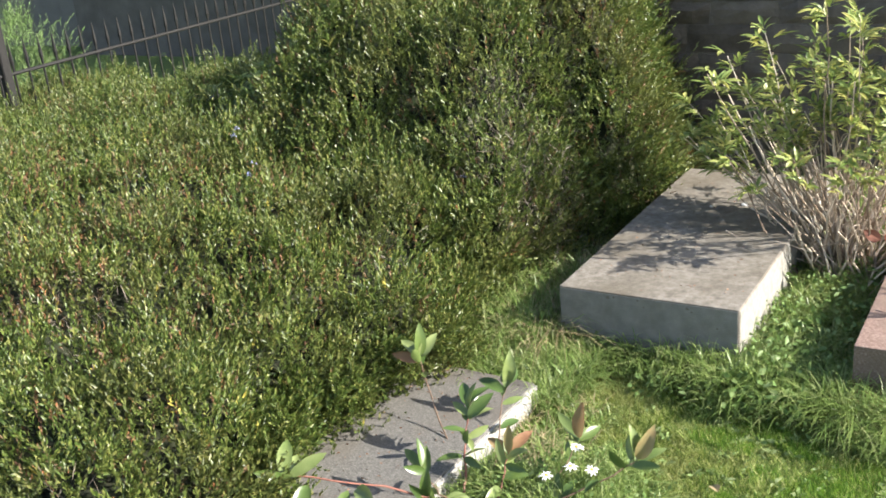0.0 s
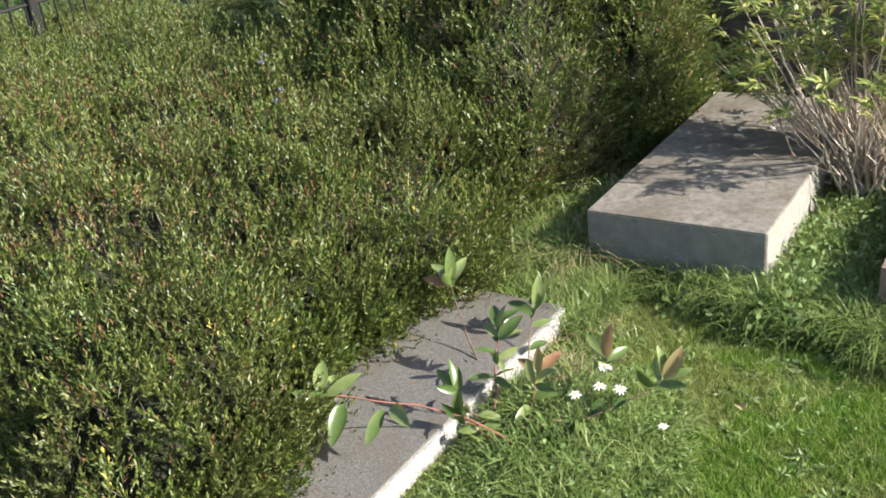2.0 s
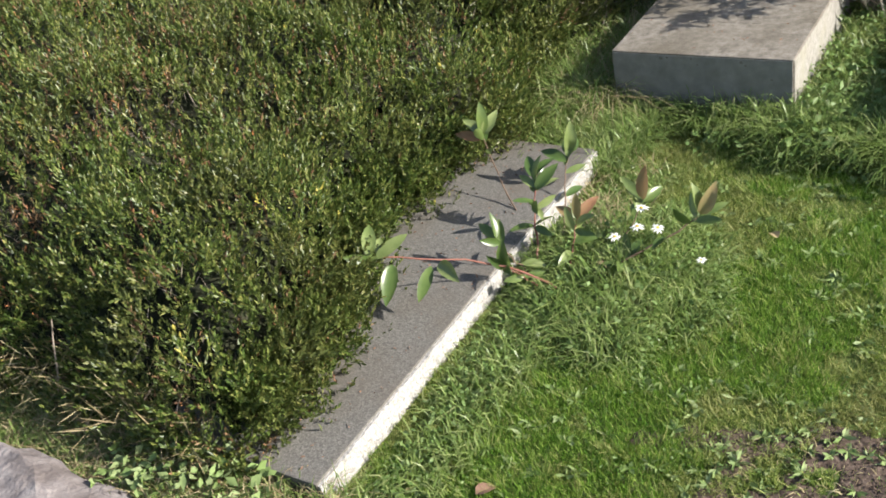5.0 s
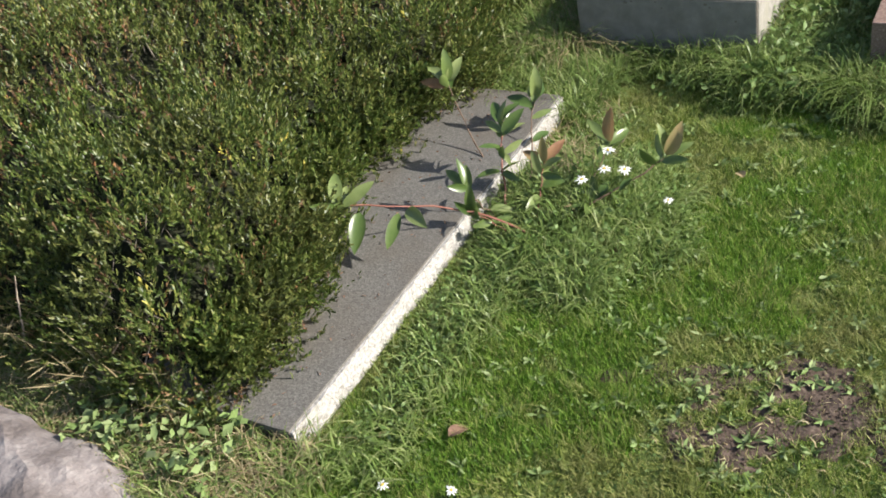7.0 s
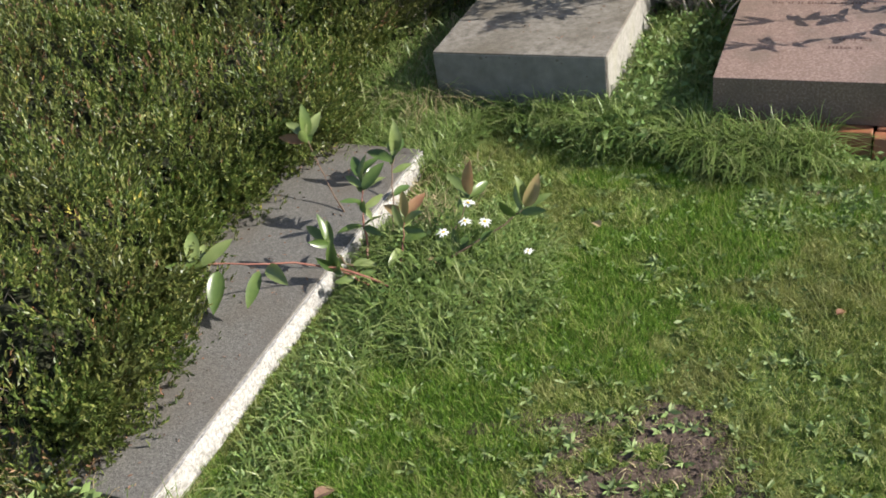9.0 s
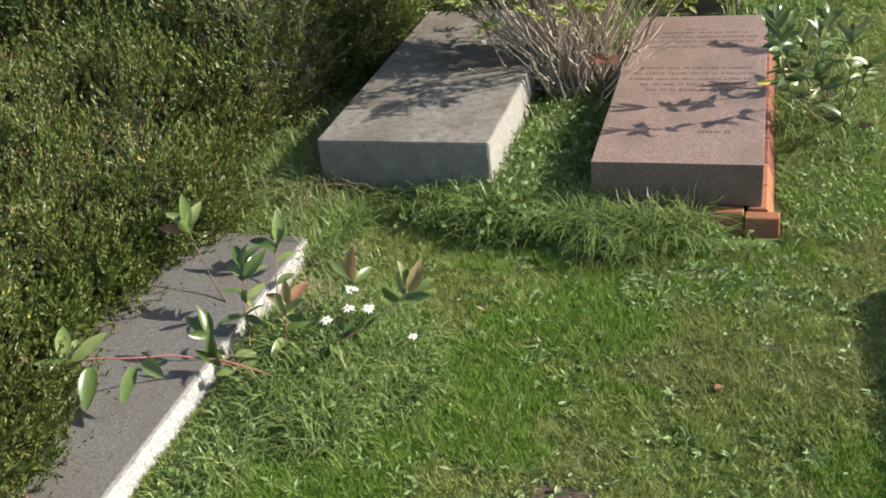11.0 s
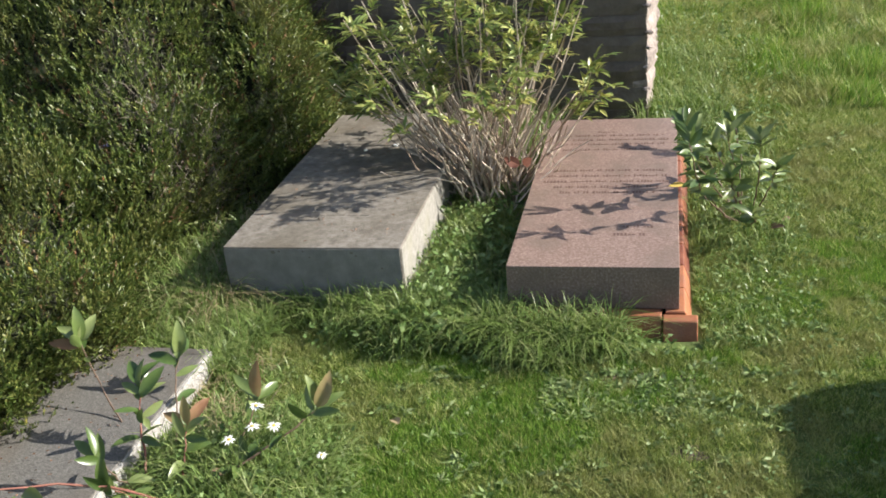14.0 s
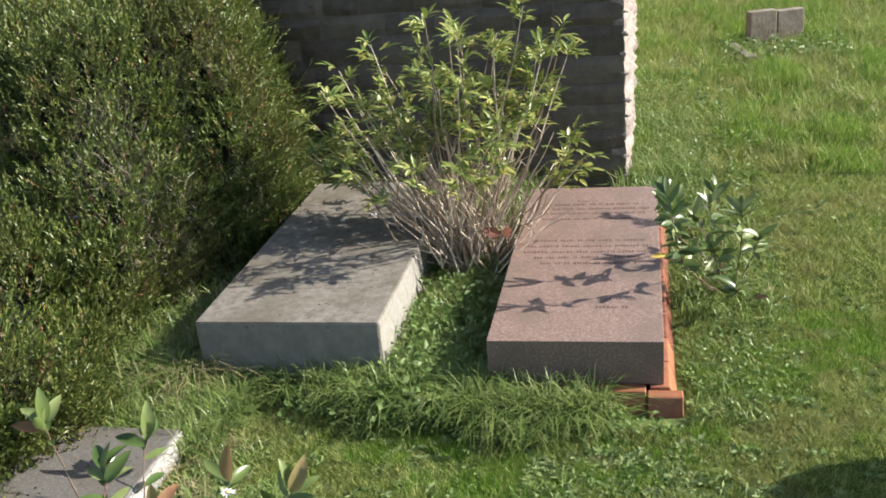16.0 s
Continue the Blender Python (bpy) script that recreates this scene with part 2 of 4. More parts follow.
def blades(base, height, width, lean, curl=0.6):
    """Grass blades: each a bent strip of two quads and a tip, as triangles."""
    n = len(base)
    az = rng.uniform(0, 2 * np.pi, n)
    out = np.stack([np.cos(az), np.sin(az), np.zeros(n)], 1)
    side = np.stack([-np.sin(az), np.cos(az), np.zeros(n)], 1)
    tw = rng.uniform(-1, 1, n)[:, None]
    side = unit(side + out * tw)
    H, W, Ln = height[:, None], width[:, None], lean[:, None]
    up = np.array([0, 0, 1.0])
    c1 = base + up * H * 0.5 + out * H * Ln * 0.3
    c2 = base + up * H * (0.85 - 0.25 * Ln * curl) + out * H * Ln * 0.75
    c3 = base + up * H * (1.0 - 0.55 * Ln * curl) + out * H * Ln * 1.15
    v = np.stack([base - side * W / 2, base + side * W / 2, c1 - side * W * 0.45, c1 + side * W * 0.45,
                  c2 - side * W * 0.3, c2 + side * W * 0.3, c3], 1).reshape(-1, 3)
    i = np.arange(n)[:, None] * 7
    t = np.array([[0, 1, 3], [0, 3, 2], [2, 3, 5], [2, 5, 4], [4, 5, 6]])
    f = (i[:, None, :] + t[None]).reshape(-1, 3)
    return v, f


def short_blades(base, height, width, lean):
    n = len(base)
    az = rng.uniform(0, 2 * np.pi, n)
    out = np.stack([np.cos(az), np.sin(az), np.zeros(n)], 1)
    th = rng.uniform(0, 2 * np.pi, n)
    side = np.stack([np.cos(th), np.sin(th), np.zeros(n)], 1)
    H, W, Ln = height[:, None], width[:, None], lean[:, None]
    up = np.array([0, 0, 1.0])
    tip = base + up * H * (1 - 0.4 * Ln) + out * H * Ln
    mid = base + up * H * 0.55 + out * H * Ln * 0.35
    v = np.stack([base - side * W / 2, base + side * W / 2, mid + side * W * 0.4, mid - side * W * 0.4, tip], 1).reshape(-1, 3)
    i = np.arange(n)[:, None] * 5
    t = np.array([[0, 1, 2], [0, 2, 3], [3, 2, 4]])
    return v, (i[:, None, :] + t[None]).reshape(-1, 3)


def tufts(base, height, width, lean, az=None):
    """Very short grass: one leaning sliver a blade."""
    n = len(base)
    az = rng.uniform(0, 2 * np.pi, n) if az is None else az
    th = rng.uniform(0, np.pi, n)
    H, W, Ln = height[:, None], width[:, None], lean[:, None]
    side = np.stack([np.cos(th), np.sin(th), np.zeros(n)], 1)
    tip = base + np.array([0, 0, 1.0]) * H + np.stack([np.cos(az), np.sin(az), np.zeros(n)], 1) * H * Ln
    v = np.stack([base - side * W / 2, base + side * W / 2, tip], 1).reshape(-1, 3)
    return v, np.arange(3 * n).reshape(n, 3)


def waves(x, y, seed):
    """Cheap smooth unevenness in about -1..1."""
    r = np.random.default_rng(seed)
    out = np.zeros_like(x)
    for k in range(10):
        a, w, p = r.uniform(0, 6.28), r.uniform(1.5, 9.0), r.uniform(0, 6.28)
        out += np.sin((x * np.cos(a) + y * np.sin(a)) * w + p) / (0.6 + 0.35 * w)
    return out / 1.8


# ---- ground ----
def ground_z(x, y):
    near = np.exp(-((x / 14) ** 2 + (y / 18) ** 2))
    return 0.014 * waves(np.asarray(x, float), np.asarray(y, float), 3) * near + 0.12 * np.clip(np.asarray(y) - 4, 0, 12) / 12


def soil_mask(x, y):
    """Where the turf is worn to bare earth."""
    w = 0.16 * waves(x * 3.5, y * 3.5, 11) + 0.2 * waves(x * 9, y * 9, 13) + 0.1 * waves(x * 22, y * 22, 15)
    a = ((x - 0.1) / 0.2) ** 2 + ((y + 2.1) / 0.2) ** 2 < 0.95 + 3 * w
    b = ((x - 0.1) / 0.32) ** 2 + ((y + 2.02) / 0.24) ** 2 < 0.8 + 4 * w
    c = ((x + 0.42) / 0.07) ** 2 + ((y + 2.05) / 0.05) ** 2 < 0.8 + 2 * w
    d = ((x - 0.8) / 0.09) ** 2 + ((y + 0.93) / 0.06) ** 2 < 0.9 + 2 * w
    e = ((x - 0.6) / 0.28) ** 2 + ((y + 0.42) / 0.08) ** 2 < 0.5 + 3 * w
    return a, b | c | d | e


gx = np.concatenate([[-400, -150, -60, -25], np.arange(-12, 8.01, 0.16), [20, 60, 150, 400]])
gy = np.concatenate([[-400, -150, -60, -20], np.arange(-7, 14.01, 0.16), [25, 60, 150, 400]])
X, Y = np.meshgrid(gx, gy)
Z = ground_z(X.ravel(), Y.ravel())
nx = len(gx)
idx = np.arange(len(gy) * nx).reshape(len(gy), nx)
quads = np.stack([idx[:-1, :-1], idx[:-1, 1:], idx[1:, 1:], idx[1:, :-1]], -1).reshape(-1, 4)
ground = link("ground", soup("ground", np.stack([X.ravel(), Y.ravel(), Z], 1), quads), M_GROUND)
tagged(ground, "turf-covered churchyard ground with worn earth", "ground", kind="structure")
for p in ground.data.polygons:
    p.use_smooth = True


ax, ay = np.arange(-0.6, 1.0, 0.02), np.arange(-2.6, -0.2, 0.02)
SX, SY = np.meshgrid(ax, ay)
sa, sb = soil_mask(SX.ravel(), SY.ravel())
hz = ground_z(SX.ravel(), SY.ravel()) + np.where(sa | sb, 0.003 + 0.006 * np.abs(waves(SX.ravel() * 14, SY.ravel() * 14, 17)), -0.02)
si = np.arange(SX.size).reshape(SX.shape)
sq = np.stack([si[:-1, :-1], si[:-1, 1:], si[1:, 1:], si[1:, :-1]], -1).reshape(-1, 4)
sq = sq[(sa | sb)[sq].any(1)]
worn = link("worn_earth", soup("worn_earth", np.stack([SX.ravel(), SY.ravel(), hz], 1), sq), M_SOIL)
tagged(worn, "bare brown earth worn through the turf", "soil", kind="stuff")
for p in worn.data.polygons:
    p.use_smooth = True

# ---- grave ledgers ----
def ledger(name, lo, hi, mat, label, bevel=0.006):
    t = thing(name, label, "grave slab", "grave slabs", at=((lo[0] + hi[0]) / 2, (lo[1] + hi[1]) / 2, lo[2]))
    bm = bmesh.new()
    box(bm, lo, hi, bevel, 2)
    bmesh.ops.translate(bm, verts=bm.verts, vec=-t.location)
    part("slab", bm, mat, t)
    return t


GREY_LO, GREY_HI = (-1.385, 0.075, -0.03), (-0.5, 2.1, 0.35)
PINK_LO, PINK_HI = (0.0, 0.0, 0.095), (0.76, 2.05, 0.30)
T_LO, T_HI = (-2.02, -2.685, -0.08), (-1.275, -0.48, 0.12)
grey = ledger("grave_slab", GREY_LO, GREY_HI, M_GREY, "thick grey sandstone ledger slab, stained and lichened, on grass")
pink = ledger("grave_slab", PINK_LO, PINK_HI, M_PINK, "pink granite ledger slab with worn lettering on red plinth", 0.004)
dark = ledger("grave_slab", T_LO, T_HI, M_DARKGRAN, "low dark granite slab half overgrown by the hedge", 0.004)
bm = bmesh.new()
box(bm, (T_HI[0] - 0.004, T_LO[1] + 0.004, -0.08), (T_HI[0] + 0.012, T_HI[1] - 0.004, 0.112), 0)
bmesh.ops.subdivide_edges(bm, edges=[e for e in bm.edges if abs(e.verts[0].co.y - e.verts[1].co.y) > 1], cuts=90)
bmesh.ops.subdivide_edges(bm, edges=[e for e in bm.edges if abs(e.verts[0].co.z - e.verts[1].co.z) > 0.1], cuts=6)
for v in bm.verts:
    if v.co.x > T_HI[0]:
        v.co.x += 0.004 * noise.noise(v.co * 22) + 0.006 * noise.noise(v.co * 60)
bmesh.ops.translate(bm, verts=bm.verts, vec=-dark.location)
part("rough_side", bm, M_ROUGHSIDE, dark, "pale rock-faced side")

dark.rotation_euler = (0, 0, radians(-0.7))

M_CLEAN = material("clean_grey_stone", [(0.17, 0.16, 0.14), (0.24, 0.228, 0.205), (0.3, 0.288, 0.265)], 24, 0.85, 0.4, 90, stain=(0.24, 0.23, 0.17), stain_scale=5, stain_amount=0.5)
bm = bmesh.new()
box(bm, (GREY_HI[0] - 0.004, GREY_LO[1] + 0.008, -0.03), (GREY_HI[0] + 0.003, GREY_HI[1] - 0.008, GREY_HI[2] - 0.008))
bmesh.ops.translate(bm, verts=bm.verts, vec=-grey.location)
part("tooled_side", bm, M_CLEAN, grey, "paler cleaner tooled side")
M_FRONT = material("tooled_front", [(0.18, 0.168, 0.15), (0.225, 0.21, 0.19), (0.265, 0.25, 0.228)], 12, 0.88, 0.3, 90, stain=(0.13, 0.118, 0.1), stain_scale=11, stain_amount=0.35)
bm = bmesh.new()
box(bm, (GREY_LO[0] + 0.006, GREY_LO[1] - 0.003, -0.03), (GREY_HI[0] - 0.006, GREY_LO[1] + 0.004, GREY_HI[2] - 0.008))
bmesh.ops.translate(bm, verts=bm.verts, vec=-grey.location)
part("tooled_front", bm, M_FRONT, grey, "plain tooled front face")
for sx, sz, sr in ((-1.13, 0.325, 0.016), (-1.1, 0.33, 0.01), (-0.95, 0.3, 0.008), (-0.74, 0.325, 0.014), (-0.72, 0.31, 0.009), (-0.6, 0.245, 0.01), (-0.98, 0.33, 0.009)):
    bm = bmesh.new()
    bmesh.ops.create_icosphere(bm, subdivisions=2, radius=sr * 0.65)
    for q in bm.verts:
        q.co = Vector((q.co.x * (1 + 0.4 * noise.noise(q.co * 90)), q.co.y * 0.12, q.co.z * 0.8))
    ob = part("lichen_spot", bm, M_FAINT, grey, "dark lichen spot")
    ob.location = Vector((sx, GREY_LO[1] - 0.003, sz)) - grey.location
for row, (yy, x0, x1) in enumerate([(0.52, -1.18, -0.72), (0.45, -1.1, -0.78)]):
    bm = bmesh.new()
    x = x0
    while x < x1:
        w = random.uniform(0.02, 0.06)
        box(bm, (x, yy, GREY_HI[2] - 0.002), (x + w, yy + 0.025, GREY_HI[2] + 0.0012))
        x += w + 0.016
    bmesh.ops.translate(bm, verts=bm.verts, vec=-grey.location)
    part("lettering_line", bm, M_FAINT, grey, "faint worn lettering")

# ---- hedge bank ----
EDGE_Y = np.array([-3.6, -2.75, -2.5, -2.1, -1.76, -1.48, -1.3, -1.1, -0.95, -0.75, -0.5, -0.15, 0.15, 0.45, 0.85, 1.2, 2.0, 2.9])
EDGE_X = np.array([-1.56, -1.56, -1.54, -1.55, -1.68, -1.83, -1.88, -1.77, -1.86, -1.72, -1.7, -1.75, -1.82, -1.78, -1.64, -1.54, -1.48, -1.5])


def smooth(t):
    t = np.clip(t, 0, 1)
    return t * t * (3 - 2 * t)


def hedge_z(x, y):
    d = np.minimum(np.interp(y, EDGE_Y, EDGE_X) - x + 0.05 * waves(x * 3, y * 3, 5), (y + 2.72 + 0.07 * np.sin(x * 3)) * 1.2)
    d = np.clip(d, 0, None)
    h = 0.5 * (1 - np.exp(-d / 0.2)) + 0.42 * (1 - np.exp(-d / 2.2))
    h = h * (1 - 0.36 * smooth((-4.3 - x) / 3))
    return h + (0.07 * waves(x * 1.3, y * 1.3, 8) + 0.04 * waves(x * 4, y * 4, 9)) * np.clip(d * 3, 0, 1), d


def shrub_z(x, y):
    w = 0.14 * waves(x * 2, y * 2, 12)
    d = smooth((y + 0.25 + w) / 2.5) * smooth((-1.42 - x + w) / 0.75) * smooth((x + 5.1 + w) / 1.3)
    return 0.3 + 1.22 * d + 0.1 * waves(x * 3, y * 3, 14) * d, np.where(d > 0.1, d, 0)


def mound(zfun, x0, x1, y0, y1, step):
    """A shell over the height function; returns verts and triangles where it stands above the ground."""
    ax, ay = np.arange(x0, x1, step), np.arange(y0, y1, step)
    A, B = np.meshgrid(ax, ay)
    a, b = A.ravel(), B.ravel()
    h, d = zfun(a, b)
    v = np.stack([a, b, np.where(d > 0, h, -0.05)], 1)
    i = np.arange(len(ay) * len(ax)).reshape(len(ay), len(ax))
    t = np.concatenate([np.stack([i[:-1, :-1], i[:-1, 1:], i[1:, 1:]], -1).reshape(-1, 3),
                        np.stack([i[:-1, :-1], i[1:, 1:], i[1:, :-1]], -1).reshape(-1, 3)])
    return v, t[(d[t] > 0).any(1)]


def shrunk(v, t, depth):
    """The shell drawn inwards along its normals."""
    nr = np.cross(v[t[:, 1]] - v[t[:, 0]], v[t[:, 2]] - v[t[:, 0]])
    acc = np.zeros_like(v)
    for k in range(3):
        np.add.at(acc, t[:, k], nr)
    return v - unit(acc) * depth


def scatter(v, t, per_m2, weight=None):
    """Random points and normals over triangles."""
    a, b, c = v[t[:, 0]], v[t[:, 1]], v[t[:, 2]]
    nr = np.cross(b - a, c - a)
    area = np.linalg.norm(nr, axis=1) / 2
    dens = area * per_m2 * (weight((a + b + c) / 3) if weight else 1)
    k = rng.poisson(dens)
    i = np.repeat(np.arange(len(t)), k)
    u = rng.uniform(size=(len(i), 2))
    u = np.where(u.sum(1, keepdims=True) > 1, 1 - u, u)
    p = a[i] + (b - a)[i] * u[:, :1] + (c - a)[i] * u[:, 1:]
    return p, unit(nr[i])


def sprigs(p, nr, length, leaves, leaf_len, leaf_w, up=0.8, spread=1.0):
    """Leafy shoots: leaves set round each shoot."""
    n = len(p)
    way = unit(nr * (1 - up) + np.array([0, 0, up]) + rng.normal(size=(n, 3)) * 0.35)
    L = length * rng.uniform(0.6, 1.3, n)
    k = np.tile(np.linspace(0.05, 1.0, leaves), n)
    i = np.repeat(np.arange(n), leaves)
    base = p[i] + way[i] * (L[i] * k)[:, None]
    out = unit(np.cross(way[i], rng.normal(size=(n * leaves, 3))))
    d = way[i] * (0.75 + 0.6 * k[:, None]) + out * spread * (0.95 - 0.55 * k[:, None])
    m = n * leaves
    return rhombs(base, d, leaf_len * rng.uniform(0.7, 1.3, m), leaf_w * rng.uniform(0.7, 1.3, m))


def stacked(*vf):
    vs, fs, o = [], [], 0
    for v, f in vf:
        vs.append(v)
        fs.append(f + o)
        o += len(v)
    return np.concatenate(vs), np.concatenate(fs)


def near_weight(c):
    return np.where((c[:, 0] > -3.6) & (c[:, 1] < 1.6), 1.0, 0.65)


hedge = thing("hedge", "dense low evergreen hedge with narrow leaves and brown patches", "hedge", at=(-3.0, -0.5, 0))
v, t = mound(hedge_z, -8.5, -1.4, -3.0, 2.9, 0.07)
# closed shell under the leaves, its dark colour painting the hedge's inner shade
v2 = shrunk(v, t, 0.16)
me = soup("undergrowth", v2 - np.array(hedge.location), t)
link("undergrowth", me, M_INNER_SHADE, hedge, "shell for the hedge's twiggy inside, coloured near black as inner shade")

def grown(name, vf, mat, parent, label=""):
    return link(name, soup(name, vf[0] - np.array(parent.location), vf[1]), mat, parent, label)


p, nr = scatter(v, t, 1050, near_weight)
lump = waves(p[:, 0] * 3.2, p[:, 1] * 3.2, 71) + 0.6 * waves(p[:, 0] * 8, p[:, 1] * 8, 72)
p[:, 2] -= 0.05 - 0.05 * np.clip(lump, -1.3, 1.3)
thin = waves(p[:, 0] * 1.3, p[:, 1] * 1.3, 41) + 0.5 * waves(p[:, 0] * 5, p[:, 1] * 5, 42)
thin += 0.9 * np.exp(-((p[:, 0] + 3.3) / 0.75) ** 2 - ((p[:, 1] + 1.5) / 0.7) ** 2)
u = rng.uniform(size=len(p))
keep = (thin < 0.75) | (u < 0.6)
keep &= (lump > -0.75) | (u < 0.8)
lank = np.repeat(p[~keep & (thin > 0.5)], 2, 0) - np.array([0, 0, 0.04])
lank += rng.normal(0, 0.04, lank.shape)
p, nr, lump, thin = p[keep], nr[keep], lump[keep], thin[keep]
u = rng.uniform(size=len(p))
red = u < 0.05 + 0.14 * (waves(p[:, 0] * 2.2, p[:, 1] * 2.2, 21) > 0.4) + 0.22 * (thin > 0.75) + 0.18 * smooth((-2.5 - p[:, 0]) / 1.2) * smooth((0.6 - p[:, 1]) / 0.8)
gold = (u > 0.985) & ~red
green = ~red & ~gold
size = np.clip(1 + 0.35 * waves(p[:, 0] * 5, p[:, 1] * 5, 73), 0.5, 1.6)
grown("leaves", sprigs(p[green], nr[green], 0.14 * size[green], 17, 0.026, 0.0095, up=0.6), M_HEDGE, hedge)
grown("red_growth", sprigs(p[red], nr[red], 0.12, 10, 0.024, 0.0085, up=0.6), M_RED, hedge, "reddish brown withered shoots")
grown("yellow_growth", sprigs(p[gold], nr[gold], 0.08, 5, 0.034, 0.011, up=0.5), M_GOLD, hedge, "scattered yellowed leaves")
ey = rng.uniform(-2.62, -0.35, 2200)
over = np.stack([np.interp(ey, EDGE_Y, EDGE_X) - rng.uniform(-0.03, 0.2, 2200), ey, rng.uniform(0.13, 0.34, 2200)], 1)
grown("overhang", sprigs(over, np.tile([0.8, -0.2, 0.3], (2200, 1)), 0.11, 14, 0.026, 0.0098, up=0.45), M_HEDGE, hedge, "leafy edge hanging over the slab")
tall = green & (rng.uniform(size=len(p)) < 0.13) & (lump > -0.3)
grown("long_growth", sprigs(p[tall] + np.array([0, 0, 0.03]), nr[tall], 0.24, 24, 0.028, 0.0078, up=0.9), M_HEDGE, hedge, "longer upright shoots")
dead = rhombs(lank, rng.normal(size=lank.shape) * 0.6 + np.array([0, 0, 0.7]), rng.uniform(0.03, 0.11, len(lank)), rng.uniform(0.003, 0.006, len(lank)))
grown("dead_growth", dead, M_DEAD, hedge, "bare greyish dead twigs")
foot = np.stack([rng.uniform(-3.1, -1.7, 700), rng.uniform(-2.78, -2.5, 700), rng.uniform(0.0, 0.25, 700)], 1)
dead = rhombs(foot, rng.normal(size=foot.shape) * 0.7 + np.array([0.1, -0.5, 0.5]), rng.uniform(0.06, 0.2, len(foot)), rng.uniform(0.003, 0.006, len(foot)))
grown("dry_growth", dead, M_DRY, hedge, "dry straw-coloured stalks at the foot")
br = random.Random(77)
for a, b in (((-2.35, -2.62, 0.12), (-2.05, -2.58, 0.42)), ((-2.2, -2.7, 0.05), (-1.95, -2.5, 0.4)), ((-2.6, -2.66, 0.1), (-2.5, -2.6, 0.45)), ((-2.0, -2.72, 0.05), (-1.86, -2.62, 0.3))):
    bm = bmesh.new()
    a, b = Vector(a), Vector(b)
    tube(bm, [a.lerp(b, k / 4) + Vector((br.uniform(-0.01, 0.01), 0, br.uniform(-0.01, 0.01))) - hedge.location for k in range(5)], [0.0045, 0.004, 0.0036, 0.003, 0.002], 5)
    part("dry_branch", bm, M_TWIG, hedge, "pale dry branch")

shrub = thing("shrub", "tall dark green evergreen shrub against the stone wall", "shrub", at=(-3.5, 2.1, 0))
v, t = mound(shrub_z, -5.4, -1.2, -0.3, 2.88, 0.07)
# same dark shell here: shade between the shoots, put into the colour
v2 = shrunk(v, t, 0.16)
link("inner_growth", soup("inner_growth", v2 - np.array(shrub.location), t), M_INNER_SHADE, shrub, "shell for the shrub's twiggy inside, coloured near black as inner shade")
p, nr = scatter(v, t, 900)
lump = waves(p[:, 0] * 3.4 + p[:, 2], p[:, 1] * 3.4 - p[:, 2] * 2, 75) + 0.5 * waves(p[:, 0] * 8, p[:, 2] * 8, 76)
p += nr * (0.05 * np.clip(lump, -1, 1.4))[:, None]
low = (((p[:, 0] + 2.0) / 0.42) ** 2 + ((p[:, 1] - 0.95) / 0.4) ** 2 < 1) & (rng.uniform(size=len(p)) < 0.4)
bare_p = np.repeat(p[low], 4, 0) + rng.normal(0, 0.05, (4 * int(low.sum()), 3))
keep = ~low
p, nr = p[keep], nr[keep]
dead = rhombs(bare_p, rng.normal(size=bare_p.shape) * 0.6 + np.array([0.1, -0.3, 0.7]), rng.uniform(0.06, 0.18, len(bare_p)), np.full(len(bare_p), 0.0045))
grown("dead_growth", dead, M_DEAD, shrub, "patch of bare dead twigs")
u = rng.uniform(size=len(p))
red = u < 0.09
grown("leaves", sprigs(p[~red], nr[~red], 0.15, 15, 0.029, 0.0105, up=0.55, spread=1.15), M_SHRUB, shrub)
grown("red_growth", sprigs(p[red], nr[red], 0.14, 11, 0.026, 0.009, up=0.55), M_RED, shrub, "brownish withered shoots")
pick = u > 0.965
grown("long_growth", sprigs(p[pick], nr[pick], 0.32, 26, 0.032, 0.0105, up=0.75), M_SHRUB, shrub, "longer shoots standing out")
reach = np.array([(-1.75, 2.2, 1.2), (-1.68, 2.25, 0.62), (-1.8, 2.3, 0.9), (-1.62, 2.1, 0.5), (-2.05, 2.3, 1.42), (-1.72, 2.0, 0.4)])
reach = np.repeat(reach, 12, 0) + rng.normal(0, 0.06, (72, 3))
grown("side_growth", sprigs(reach, np.tile([0.75, -0.15, 0.5], (72, 1)), 0.24, 22, 0.034, 0.011, up=0.35), M_SHRUB, shrub, "branches reaching out at the side")

# ---- walls ----
WALL_Y, WALL_X, WALL_TOP = 2.92, 0.57, 1.62
wall = thing("wall_front", "old squared rubble stone wall in shade", "stone wall", at=(0, WALL_Y, 0), kind="structure")
bm = bmesh.new()
box(bm, (-4.3, 0.007, -0.1), (WALL_X - 0.015, 0.5, WALL_TOP))
part("mortar_core", bm, M_MORTAR, wall)
side_wall = thing("wall_side", "rough stone side of the wall, coloured paler for the sun on it", "stone wall", at=(WALL_X, WALL_Y, 0), kind="structure")
bm = bmesh.new()
box(bm, (-0.5, 0.5, -0.1), (-0.02, 14, WALL_TOP))
part("mortar_core", bm, M_MORTAR, side_wall)

